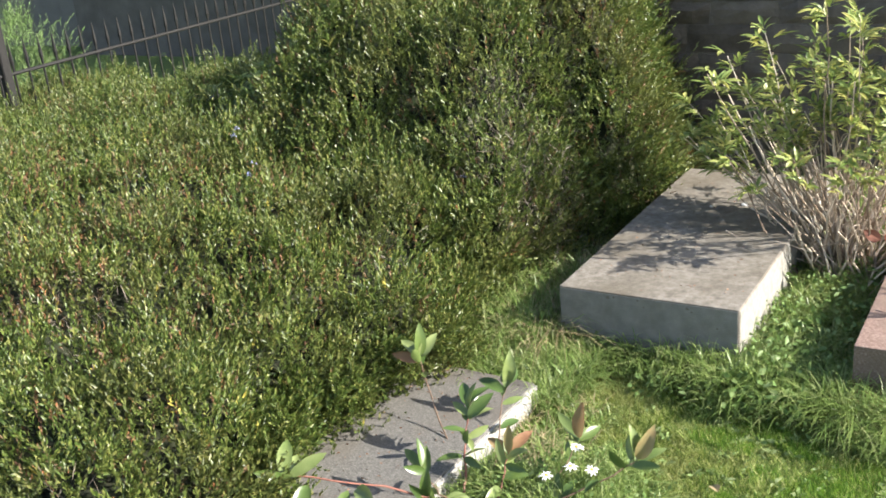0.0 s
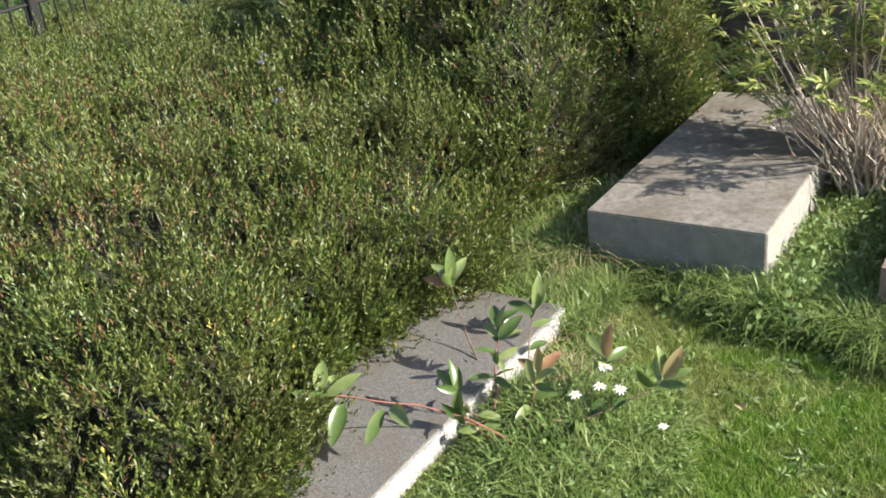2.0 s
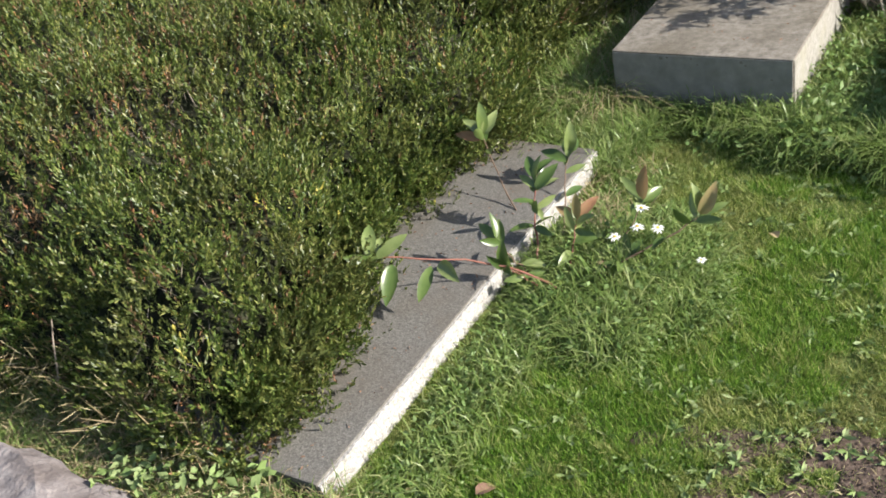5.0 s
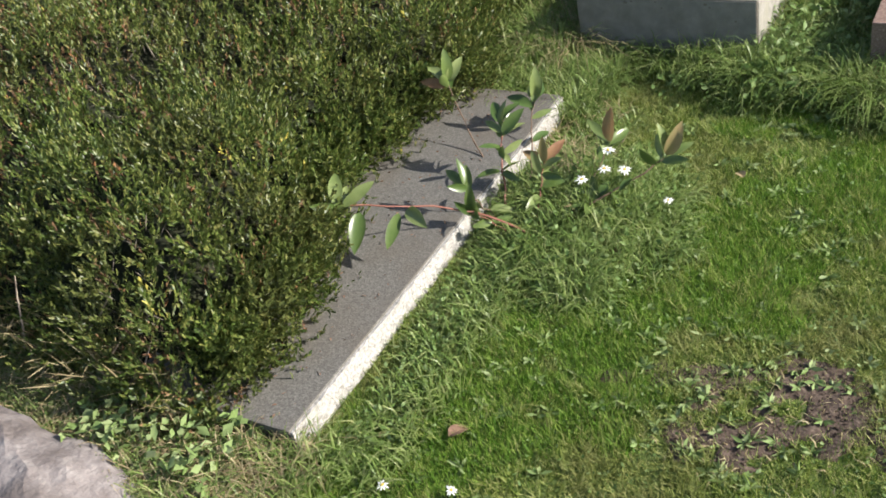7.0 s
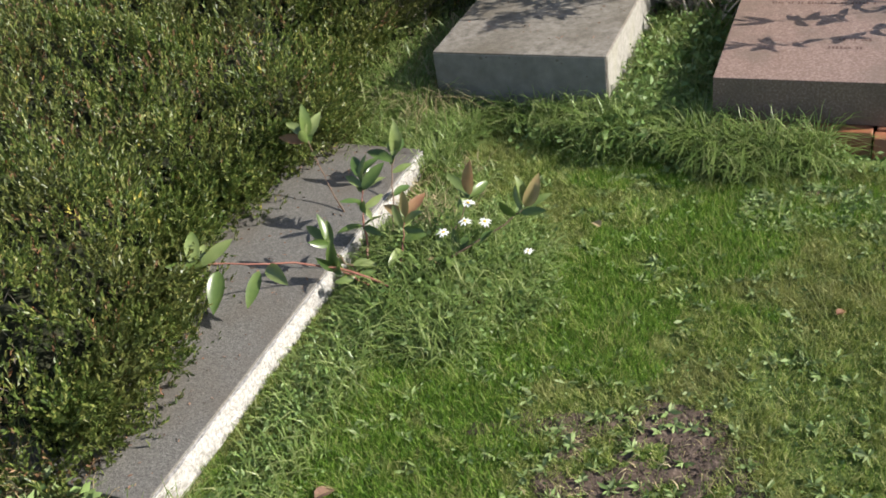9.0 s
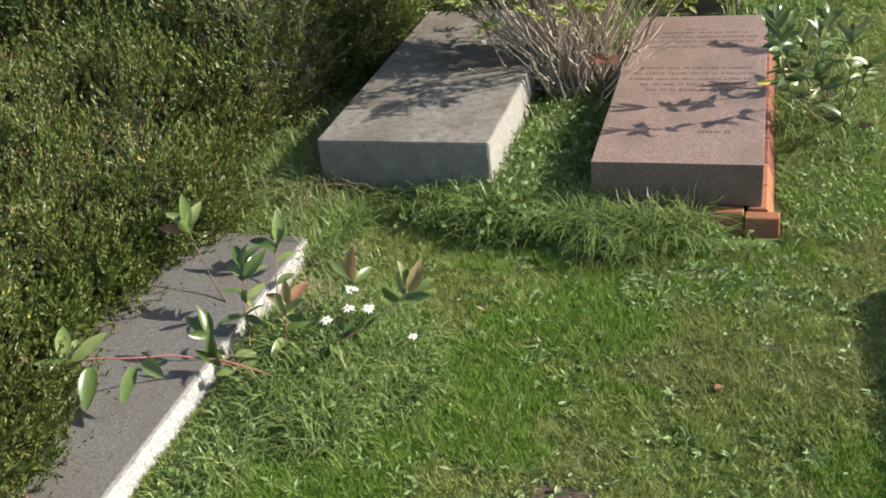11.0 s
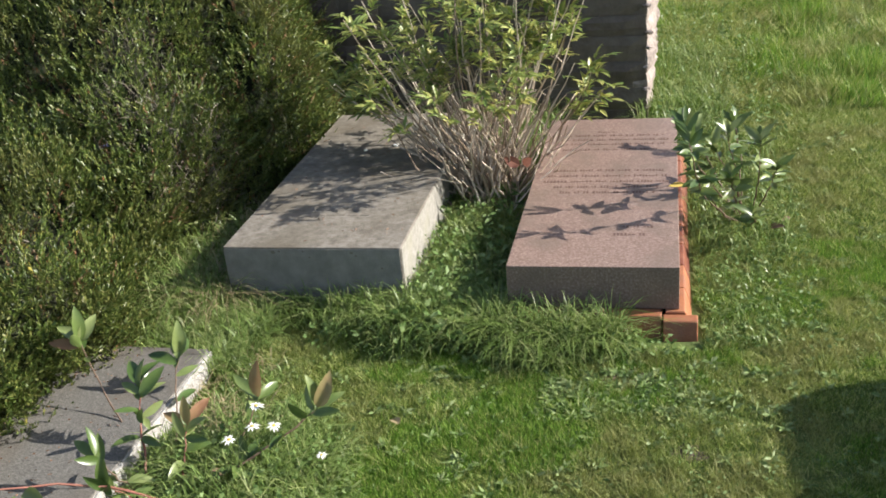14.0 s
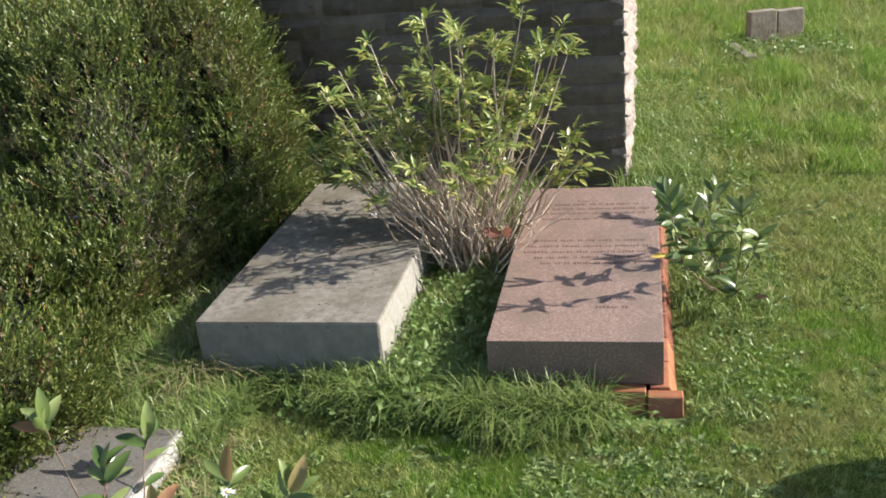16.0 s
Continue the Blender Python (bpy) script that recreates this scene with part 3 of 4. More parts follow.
STONES = []
for k in range(8):
    bm = bmesh.new()
    bmesh.ops.create_grid(bm, x_segments=4, y_segments=3, size=0.5)
    r = random.Random(k)
    for q in bm.verts:
        ex, ez = abs(q.co.x) > 0.45, abs(q.co.y) > 0.45
        out = 0.0 if (ex or ez) else -0.7 + r.uniform(-0.5, 0.4)
        q.co = Vector((q.co.x * (1 - 0.05 * r.random() * ez) + r.uniform(-0.02, 0.02), out + 0.15 * (ex and ez), q.co.y + r.uniform(-0.04, 0.04)))
    ext = bmesh.ops.extrude_edge_only(bm, edges=[e for e in bm.edges if e.is_boundary])
    for q in [g for g in ext["geom"] if isinstance(g, bmesh.types.BMVert)]:
        q.co.y = 2.0
    me = bpy.data.meshes.new("stone")
    bm.to_mesh(me)
    bm.free()
    STONES.append(me)


def stone_row(parent, length, top, turn, mats, seed, depth=0.018):
    """Courses of squared stones on one face of a wall, from the corner outwards."""
    r = random.Random(seed)
    z = -0.05
    while z < top - 0.05:
        h = min(r.uniform(0.12, 0.2), top - z)
        s = 0.0
        while s < length - 0.05:
            w = min(r.uniform(0.22, 0.58), length - s)
            me = r.choice(mats)
            ob = new("stone", me)
            ob.parent = parent
            mid = s + w / 2
            place = Vector((-mid, 0, z + h / 2)) if turn == 0 else Vector((0, mid, z + h / 2))
            ob.matrix_basis = Matrix.Translation(place) @ Matrix.Rotation(turn, 4, 'Z') @ Matrix.Diagonal((w - 0.012, depth * r.uniform(0.6, 1.4), h - 0.012, 1))
            s += w
        z += h


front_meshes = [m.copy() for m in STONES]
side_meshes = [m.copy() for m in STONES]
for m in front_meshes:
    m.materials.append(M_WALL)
# side stones take the lighter colour, as if the sun were painted on
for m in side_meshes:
    m.materials.append(M_WALL_SUNLIT)
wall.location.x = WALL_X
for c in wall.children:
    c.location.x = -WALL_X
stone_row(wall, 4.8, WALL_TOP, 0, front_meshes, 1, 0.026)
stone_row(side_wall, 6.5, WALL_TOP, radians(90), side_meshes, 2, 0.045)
r = random.Random(4)
for k in range(15):
    bm = bmesh.new()
    bmesh.ops.create_icosphere(bm, subdivisions=2, radius=1)
    for q in bm.verts:
        q.co *= 1 + 0.5 * noise.noise(q.co * 1.7 + Vector((k * 3.1, 0, 0)))
        q.co = Vector((q.co.x * r.uniform(0.015, 0.036), q.co.y * 0.025, q.co.z * r.uniform(0.008, 0.02)))
    # lumps share the lighter colour that paints them as catching the sun
    ob = part("mortar_lump", bm, M_WALL_SUNLIT, side_wall)
    ob.location = (r.uniform(-0.02, 0.012), r.uniform(-0.03, 0.02), 0.08 + k * 0.142 + r.uniform(-0.03, 0.03))

# house behind the railings
house = thing("house", "dark grey rendered house front in shade beyond railings", "house", at=(-9, 6.9, 0))
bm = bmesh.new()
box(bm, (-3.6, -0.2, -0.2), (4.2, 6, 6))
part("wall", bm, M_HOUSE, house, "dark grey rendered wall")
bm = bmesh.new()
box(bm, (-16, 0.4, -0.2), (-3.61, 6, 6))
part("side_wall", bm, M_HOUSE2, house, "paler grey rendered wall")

# ---- iron railings ----
fence = thing("iron_railings", "black wrought-iron railings with spear tips", "railings", at=(-7.35, 1.35, 0))
A, B = Vector((0, -0.3, 0)), Vector((-0.25, 4.9, 0))
run = (B - A).length
along = (B - A).normalized()
bm = bmesh.new()
tube(bm, [Vector((0, 0, 0)), Vector((0, 0, 0.97)), Vector((0, 0, 1.03)), Vector((0, 0, 1.12)), Vector((0, 0, 1.22))], [0.011, 0.011, 0.02, 0.013, 0.002], 6)
bar_me = bpy.data.meshes.new("bar")
bm.to_mesh(bar_me)
bm.free()
bar_me.materials.append(M_IRON)
for k in range(int(run / 0.165)):
    ob = new("bar", bar_me)
    ob.parent = fence
    ob.location = A + along * (k * 0.165 + 0.1)
    ob.rotation_euler = (0, 0, k)
for z in (0.2, 0.93):
    bm = bmesh.new()
    tube(bm, [A + Vector((0, 0, z)), B + Vector((0, 0, z))], [0.017, 0.017], 6)
    part("rail", bm, M_IRON, fence)
q = A + along * 0.5
bm = bmesh.new()
box(bm, (q.x - 0.045, q.y - 0.045, -0.05), (q.x + 0.045, q.y + 0.045, 2.2), 0.01)
part("post", bm, M_IRON, fence)

# ---- pink slab: lettering and plinth ----
r = random.Random(9)
zt = PINK_HI[2]
for row, (yy, x0, x1) in enumerate([(1.79, 0.3, 0.42), (1.73, 0.08, 0.68), (1.655, 0.05, 0.7), (1.58, 0.06, 0.7), (1.49, 0.12, 0.66),
                                    (1.16, 0.1, 0.68), (1.08, 0.06, 0.7), (1.0, 0.06, 0.7), (0.925, 0.12, 0.66), (0.85, 0.16, 0.64),
                                    (0.42, 0.5, 0.64), (0.33, 0.46, 0.6)]):
    bm = bmesh.new()
    x = x0
    while x < x1:
        for _ in range(r.randint(2, 8)):
            w = r.uniform(0.007, 0.014)
            low = r.choice((0.0, 0.0, 0.004))
            box(bm, (x, yy + low, zt - 0.002), (x + w, yy + 0.026 - 2 * low, zt + 0.0012))
            x += w + 0.0055
            if x > x1:
                break
        x += 0.016
    bmesh.ops.translate(bm, verts=bm.verts, vec=-pink.location)
    part("lettering_line", bm, M_LETTER, pink, "worn unreadable lettering")

plinth = thing("plinth", "red painted brick plinth with chamfered top under granite slab", "plinth", at=(0.38, 1.0, 0))
r = random.Random(12)


def plinth_block(lo, hi, inner):
    """A block with its outer top edge chamfered."""
    bm = bmesh.new()
    box(bm, lo, hi)
    for q in bm.verts:
        if q.co.z > (lo[2] + hi[2]) / 2:
            if inner == 'x' and q.co.x > (lo[0] + hi[0]) / 2:
                q.co.x -= 0.05
            if inner == 'y' and q.co.y < (lo[1] + hi[1]) / 2:
                q.co.y += 0.05
    bmesh.ops.bevel(bm, geom=list(bm.edges), offset=0.004, segments=1, affect='EDGES')
    bmesh.ops.translate(bm, verts=bm.verts, vec=-plinth.location)
    part("brick", bm, M_BRICKRED, plinth)


for k in range(9):
    y0 = -0.02 + k * 0.235
    plinth_block((0.7, y0, -0.05), (0.835, y0 + 0.228, 0.094), 'x')
plinth_block((0.69, -0.14, -0.05), (0.838, -0.028, 0.085), 'y')
for k in range(3):
    plinth_block((0.455 - k * 0.235, -0.105, -0.05), (0.684 - k * 0.235, 0.03, 0.092), 'y')
bm = bmesh.new()
box(bm, (0.05, 0.05, -0.05), (0.69, 2.02, 0.093))
bmesh.ops.translate(bm, verts=bm.verts, vec=-plinth.location)
part("core", bm, M_BRICKRED, plinth)

# small pale chips on the grey slab
for k, (x, y) in enumerate([(-0.86, 1.48), (-1.03, 1.4)]):
    bm = bmesh.new()
    bmesh.ops.create_icosphere(bm, subdivisions=1, radius=0.022 - 0.007 * k)
    for q in bm.verts:
        q.co.z *= 0.35
        q.co *= 1 + 0.4 * noise.noise(q.co * 60)
    ob = part("stone_chip", bm, M_WHITE)
    ob.location = (x, y, 0.354)
    tagged(ob, "small white chip lying on grey slab", "chip", "chips on the slab")

# ---- the bush between the slabs ----
bush = thing("bush", "straggly bush of bare stems with yellow-green leaves on top", "bush", at=(-0.27, 1.42, 0))
r = random.Random(21)


def arc(a, b, sag, n=7, wob=0.026):
    pts = []
    for i in range(n):
        t = i / (n - 1)
        p = a.lerp(b, t)
        p.z += sag * math.sin(math.pi * t) * 0.5
        p += Vector((r.uniform(-wob, wob), r.uniform(-wob, wob), 0)) * (1 if 0 < i < n - 1 else 0)
        pts.append(p)
    return pts


crown = bmesh.new()


def spray(bm, at, way, n_leaves, size):
    """Pinnate leaves round a shoot's tip."""
    for _ in range(n_leaves):
        d = (way * r.uniform(0.3, 1.2) + Vector((r.uniform(-1, 1), r.uniform(-1, 1), r.uniform(-0.3, 0.8)))).normalized()
        start = at - way * r.uniform(0, 0.12)
        L = size * r.uniform(1.0, 1.7)
        up = Vector((r.uniform(-0.5, 0.5), r.uniform(-0.5, 0.5), 1))
        side = d.cross(up).normalized()
        for k in range(3):
            c = start + d * (L * (0.35 + 0.25 * k)) - Vector((0, 0, 0.08 * k * k * size))
            if k == 2:
                leaf_into(bm, c, d + Vector((0, 0, -0.3)), up, size * r.uniform(0.9, 1.3), size * r.uniform(0.26, 0.36), 0.35, 0.3, n=4)
            else:
                for sgn in (-1, 1):
                    leaf_into(bm, c, d * 0.9 + side * sgn * r.uniform(0.5, 0.9) + Vector((0, 0, r.uniform(-0.5, 0.2))), up, size * r.uniform(0.7, 1.2), size * r.uniform(0.24, 0.34), 0.35, 0.3, n=4)


def top_at(x):
    return 1.5 - 0.62 * ((x + 0.4) / 0.85) ** 2 + (0.22 if 0.02 < x < 0.3 else 0)


tips = [(Vector(p), True) for p in ((-0.05, 0.7, 0.95), (-0.2, 0.78, 0.88), (0.02, 0.82, 1.02), (-0.45, 0.8, 0.85), (-1.2, 1.5, 0.74), (-1.22, 1.6, 0.9),
                                    (-1.05, 1.6, 0.82), (-0.98, 1.3, 0.74), (0.36, 1.4, 0.68), (0.3, 1.35, 0.76), (-0.85, 1.0, 0.8))]
for k in range(46):
    x = -1.16 + 1.5 * (k + r.random()) / 46
    z = max(0.72, top_at(x) - abs(r.gauss(0, 0.3)))
    if x > -0.02:
        z = max(0.85, z)
    tips.append((Vector((x, 1.48 + r.gauss(0, 0.24) if x < -0.02 else 1.52 + r.gauss(0, 0.08), z)), True))
for k in range(105):
    a = r.uniform(0, 6.28)
    d = r.uniform(0.12, 0.66)
    tips.append((Vector((-0.36 + d * math.cos(a) * 1.05, 1.3 + d * math.sin(a) * 0.75, r.uniform(0.42, 0.92) - 0.3 * max(0, d - 0.4))), False))
for tip, leafy in tips:
    base = Vector((-0.27 + r.uniform(-0.13, 0.13), 1.32 + r.uniform(-0.2, 0.2), -0.02))
    pts = arc(base, tip, -0.04 if leafy else r.uniform(-0.1, 0.14), wob=0.026 if leafy else 0.038)
    rad = r.uniform(0.0052, 0.0095)
    bm = bmesh.new()
    tube(bm, [p - bush.location for p in pts], [rad * (1 - 0.6 * i / 6) for i in range(7)], 5)
    for fork in range(r.choice((0, 1, 2, 2))):
        q = pts[4 - fork]
        e = q + Vector((r.uniform(-0.2, 0.2), r.uniform(-0.15, 0.15), r.uniform(0.05, 0.25)))
        tube(bm, [p - bush.location for p in arc(q, e, 0.03, 4)], [rad * 0.45, rad * 0.4, rad * 0.3, rad * 0.2], 4)
        if leafy and e.z > 0.78:
            spray(crown, e - bush.location, (e - q).normalized(), 3, 0.066)
    part("stem", bm, M_TWIG, bush)
    if leafy:
        w = (pts[-1] - pts[-2]).normalized()
        spray(crown, tip - bush.location, w, 6, 0.072)
        spray(crown, pts[5] - bush.location, w, 5, 0.066)
        if r.random() < 0.2 and pts[4].z > 0.75:
            spray(crown, pts[4] - bush.location, w, 3, 0.064)
part("crown", crown, M_BUSH, bush, "yellow-green pinnate leaves")
# twigs that reach over the pink slab
for a, b in (((-0.1, 0.95, 0.1), (0.32, 1.5, 0.6)), ((-0.14, 1.0, 0.1), (0.3, 1.15, 0.48)), ((-0.12, 1.2, 0.15), (0.2, 1.6, 0.62)), ((-0.12, 1.05, 0.1), (0.12, 1.25, 0.5))):
    bm = bmesh.new()
    tube(bm, [p - bush.location for p in arc(Vector(a), Vector(b), 0.08)], [0.0055 - 0.0005 * i for i in range(7)], 5)
    part("stem", bm, M_TWIG, bush)
bm = bmesh.new()
leaf_into(bm, Vector((0, 0, 0)), Vector((-0.5, -0.3, 0.4)), Vector((0, -1, 0.4)), 0.1, 0.06)
leaf_into(bm, Vector((0.02, 0, 0)), Vector((0.4, -0.4, 0.5)), Vector((0, -1, 0.4)), 0.08, 0.05)
ob = part("withered_leaf", bm, M_WITHER, bush, "withered red leaf")
ob.location = Vector((-0.06, 1.0, 0.4)) - bush.location

# ---- laurel-like young plants ----
LEAVES = {}


def leaf_mesh(mat, k):
    if (mat.name, k) not in LEAVES:
        bm = bmesh.new()
        leaf_into(bm, Vector((0, 0, 0)), Vector((0, 1, 0)), Vector((0, 0, 1)), 1.0, 0.31 + 0.05 * k, fold=0.3 + 0.2 * k, droop=0.1 + 0.12 * k, n=7)
        me = bpy.data.meshes.new("leaf")
        bm.to_mesh(me)
        bm.free()
        for p in me.polygons:
            p.use_smooth = True
        me.materials.append(mat)
        LEAVES[mat.name, k] = me
    return LEAVES[mat.name, k]


def leaf_on(parent, at, way, size, mat, label="", root=None):
    way = way.normalized()
    face = Vector((r.uniform(-0.3, 0.7), r.uniform(-0.9, 0.0), r.uniform(0.5, 1.0)))
    side = way.cross(face).normalized()
    turn = Matrix((side, way, side.cross(way))).transposed().to_4x4()
    ob = new("leaf", leaf_mesh(mat, r.randrange(3)))
    ob.parent = parent
    ob.matrix_basis = Matrix.Translation(at - (root or parent).location) @ turn @ Matrix.Rotation(r.uniform(-0.5, 0.5), 4, 'Y') @ Matrix.Scale(size, 4)
    if label:
        tagged(ob, label)


def twig(parent, pts, rad, mat, whorl, size, mats, along_leaves=2):
    pts = [Vector(p) for p in pts]
    fine = []
    for i in range(13):
        t = i / 12 * (len(pts) - 1)
        k = min(int(t), len(pts) - 2)
        fine.append(pts[k].lerp(pts[k + 1], t - k))
    for _ in range(3):
        fine = [fine[0]] + [(fine[i - 1] + fine[i] * 2 + fine[i + 1]) / 4 for i in range(1, 12)] + [fine[-1]]
    fine = [fine[0]] + [p + Vector((r.uniform(-1, 1), r.uniform(-1, 1), r.uniform(-1, 1))) * 0.006 for p in fine[1:-1]] + [fine[-1]]
    bm = bmesh.new()
    tube(bm, [p - parent.location for p in fine], [rad * (1 - 0.5 * i / 12) for i in range(13)], 6)
    stem = part("stem", bm, mat, parent)
    way = (fine[-1] - fine[-3]).normalized()
    for k in range(whorl):
        a = k * 2.4 + r.random()
        o = Vector((math.cos(a), math.sin(a), 0.1))
        leaf_on(stem, fine[-1] - way * (0.012 * k), way * r.uniform(0.6, 1.2) + o * r.uniform(0.3, 1.0), size * r.uniform(0.75, 1.15), mats[k % len(mats)], root=parent)
    for k in range(along_leaves):
        p = fine[r.randrange(5, 11)]
        a = r.uniform(0, 6.28)
        leaf_on(stem, p, Vector((math.cos(a), math.sin(a), r.uniform(0.0, 0.5))), size * r.uniform(0.7, 1.0), mats[-1], root=parent)


young = thing("young_shrub", "young glossy-leaved shrub with reddish new leaves beside dark slab", "shrub", "young shrubs", at=(-1.0, -1.38, 0))
G, N = M_GLOSS, M_YOUNG
twig(young, [(-1.2, -1.25, 0), (-1.47, -0.97, 0.16), (-1.58, -0.88, 0.28), (-1.62, -0.85, 0.36)], 0.0045, M_STEM, 4, 0.12, (G, G), 1)
leaf_on(young, Vector((-1.62, -0.85, 0.36)), Vector((0.1, 0.1, 1)), 0.15, G)
leaf_on(young, Vector((-1.62, -0.85, 0.34)), Vector((-0.8, -0.3, 0.3)), 0.13, N, "leaf flushed brown")
twig(young, [(-1.15, -1.35, 0), (-1.2, -1.22, 0.18), (-1.25, -1.08, 0.33)], 0.006, M_REDSTEM, 7, 0.125, (G, G, G, G), 10)
twig(young, [(-1.12, -1.2, 0), (-1.22, -0.9, 0.14), (-1.27, -0.73, 0.24)], 0.004, M_STEM, 5, 0.125, (G, G), 3)
leaf_on(young, Vector((-1.27, -0.73, 0.24)), Vector((0.25, 0.05, 1)), 0.14, G)
twig(young, [(-1.02, -1.38, 0), (-1.01, -1.28, 0.13), (-1.01, -1.21, 0.24)], 0.0045, M_REDSTEM, 5, 0.115, (N, G, G, G, G), 4)
leaf_on(young, Vector((-1.01, -1.21, 0.24)), Vector((0.05, 0, 1)), 0.12, N, "upright reddish new leaf")
leaf_on(young, Vector((-1.01, -1.21, 0.23)), Vector((-0.8, 0.1, 0.55)), 0.11, N, "orange new leaf")
twig(young, [(-0.92, -1.32, 0), (-0.84, -1.15, 0.14), (-0.8, -1.03, 0.24)], 0.004, M_STEM, 5, 0.12, (G, G, G, G), 3)
leaf_on(young, Vector((-0.8, -1.03, 0.25)), Vector((0.05, -0.05, 1)), 0.15, N, "upright reddish new leaf")
leaf_on(young, Vector((-0.8, -1.03, 0.25)), Vector((-0.7, 0, 0.8)), 0.13, G)
twig(young, [(-0.95, -1.42, 0.02), (-0.86, -1.31, 0.1), (-0.68, -1.2, 0.17), (-0.55, -1.08, 0.24)], 0.0055, M_STEM, 5, 0.125, (G, G, G, G), 7)
leaf_on(young, Vector((-0.55, -1.08, 0.25)), Vector((0.45, 0.1, 0.9)), 0.14, N, "upright reddish new leaf")
leaf_on(young, Vector((-0.55, -1.08, 0.25)), Vector((-0.1, 0.1, 1)), 0.13, G)
leaf_on(young, Vector((-0.86, -1.31, 0.1)), Vector((0.3, -0.5, 0.5)), 0.09, M_BROWN, "withered brown leaf")
leaf_on(young, Vector((-0.83, -1.29, 0.1)), Vector((-0.5, -0.4, 0.4)), 0.08, M_BROWN, "withered brown leaf")
twig(young, [(-0.95, -1.46, 0.06), (-1.09, -1.48, 0.14), (-1.23, -1.52, 0.2), (-1.49, -1.7, 0.3), (-1.62, -1.79, 0.33)], 0.0055, M_REDSTEM, 5, 0.12, (G, G), 1)
for at, way in (((-1.53, -1.77, 0.31), (0.25, -0.75, -0.3)), ((-1.4, -1.7, 0.28), (0.1, -0.8, -0.3)), ((-1.38, -1.67, 0.28), (0.5, -0.4, 0.1)), ((-1.62, -1.79, 0.33), (-0.3, 0.6, 0.5)), ((-1.6, -1.78, 0.33), (0.5, 0.5, 0.35))):
    leaf_on(young, Vector(at), Vector(way), 0.16, G)
twig(young, [(-1.02, -1.44, 0), (-1.1, -1.48, 0.1), (-1.2, -1.5, 0.18)], 0.004, M_REDSTEM, 4, 0.1, (G, G), 3)
twig(young, [(-1.1, -1.38, 0), (-1.2, -1.42, 0.14), (-1.27, -1.42, 0.24)], 0.004, M_STEM, 4, 0.1, (G, G), 3)

plant = thing("young_shrub", "glossy-leaved young shrub leaning over the pink slab", "shrub", "young shrubs", at=(1.05, 1.1, 0))
for p, n in (([(1.1, 1.15, 0), (0.95, 0.8, 0.22), (0.85, 0.58, 0.42), (0.82, 0.52, 0.58), (0.8, 0.55, 0.72)], 16),
             ([(1.1, 1.18, 0), (0.97, 0.98, 0.25), (0.85, 0.82, 0.45), (0.82, 0.76, 0.55), (0.79, 0.81, 0.68)], 16),
             ([(1.08, 1.2, 0), (0.92, 1.4, 0.28), (0.79, 1.58, 0.43)], 8),
             ([(1.12, 1.2, 0), (1.05, 1.08, 0.25), (0.93, 0.98, 0.5)], 9),
             ([(1.1, 1.2, 0), (1.06, 1.15, 0.28), (1.0, 1.05, 0.54)], 9),
             ([(1.15, 1.22, 0), (1.17, 1.12, 0.25), (1.16, 1.0, 0.52)], 9),
             ([(1.15, 1.2, 0), (1.22, 1.1, 0.2), (1.25, 1.0, 0.38)], 8),
             ([(1.1, 1.15, 0), (1.05, 0.98, 0.18), (1.02, 0.9, 0.36)], 8),
             ([(1.05, 1.15, 0), (0.95, 0.92, 0.18), (0.9, 0.85, 0.36)], 7),
             ([(1.1, 1.3, 0), (1.1, 1.42, 0.3), (1.05, 1.48, 0.48)], 8),
             ([(1.12, 1.1, 0), (1.15, 0.9, 0.12), (1.12, 0.8, 0.2)], 6)):
    twig(plant, p, 0.0045, M_STEM, 6, 0.11, (G, G, G), n)
leaf_on(plant, Vector((0.79, 0.82, 0.36)), Vector((-0.6, -0.4, 0.1)), 0.09, M_YELLOW, "yellowed leaf")
leaf_on(plant, Vector((0.86, 0.9, 0.36)), Vector((0.5, -0.8, -0.1)), 0.1, M_YELLOW, "yellowed leaf")
leaf_on(plant, Vector((1.22, 0.95, 0.06)), Vector((0.4, -0.3, 0.3)), 0.08, M_BROWN, "brown withered leaf")


# ---- daisies ----
def daisy(at, size):
    d = thing("daisy", "white daisy with open petals among grass", "flower", "daisies", at=(at[0], at[1], 0))
    top = Vector((0, 0, at[2]))
    tilt = Matrix.Rotation(r.uniform(0.05, 0.3), 4, Vector((0.5, 1, 0)))
    bm = bmesh.new()
    tube(bm, [Vector((0.02, 0.02, 0)), top * 0.6 + Vector((0.012, 0, 0)), top], [0.002, 0.0018, 0.0015], 5)
    part("stalk", bm, M_TALL, d)
    bm = bmesh.new()
    bmesh.ops.create_icosphere(bm, subdivisions=1, radius=size * 0.3)
    bmesh.ops.transform(bm, matrix=Matrix.Translation(top) @ tilt @ Matrix.Diagonal((1, 1, 0.5, 1)), verts=bm.verts)
    disc = part("disc", bm, M_DISC, d, "yellow centre")
    for k in range(10):
        a = k * 2 * math.pi / 10 + r.uniform(-0.2, 0.2)
        bm = bmesh.new()
        leaf_into(bm, Vector((0, 0, 0)), Vector((math.cos(a), math.sin(a), 0.12)), Vector((0, 0, 1)), size * r.uniform(0.75, 1.1), size * 0.27, 0.1, 0.25, 3)
        bmesh.ops.transform(bm, matrix=Matrix.Translation(top) @ tilt, verts=bm.verts)
        part("petal", bm, M_WHITE, disc)


for at in ((-0.78, -1.1, 0.26), (-0.76, -1.2, 0.24), (-0.83, -1.26, 0.22), (-0.68, -1.19, 0.24)):
    daisy(at, 0.03)
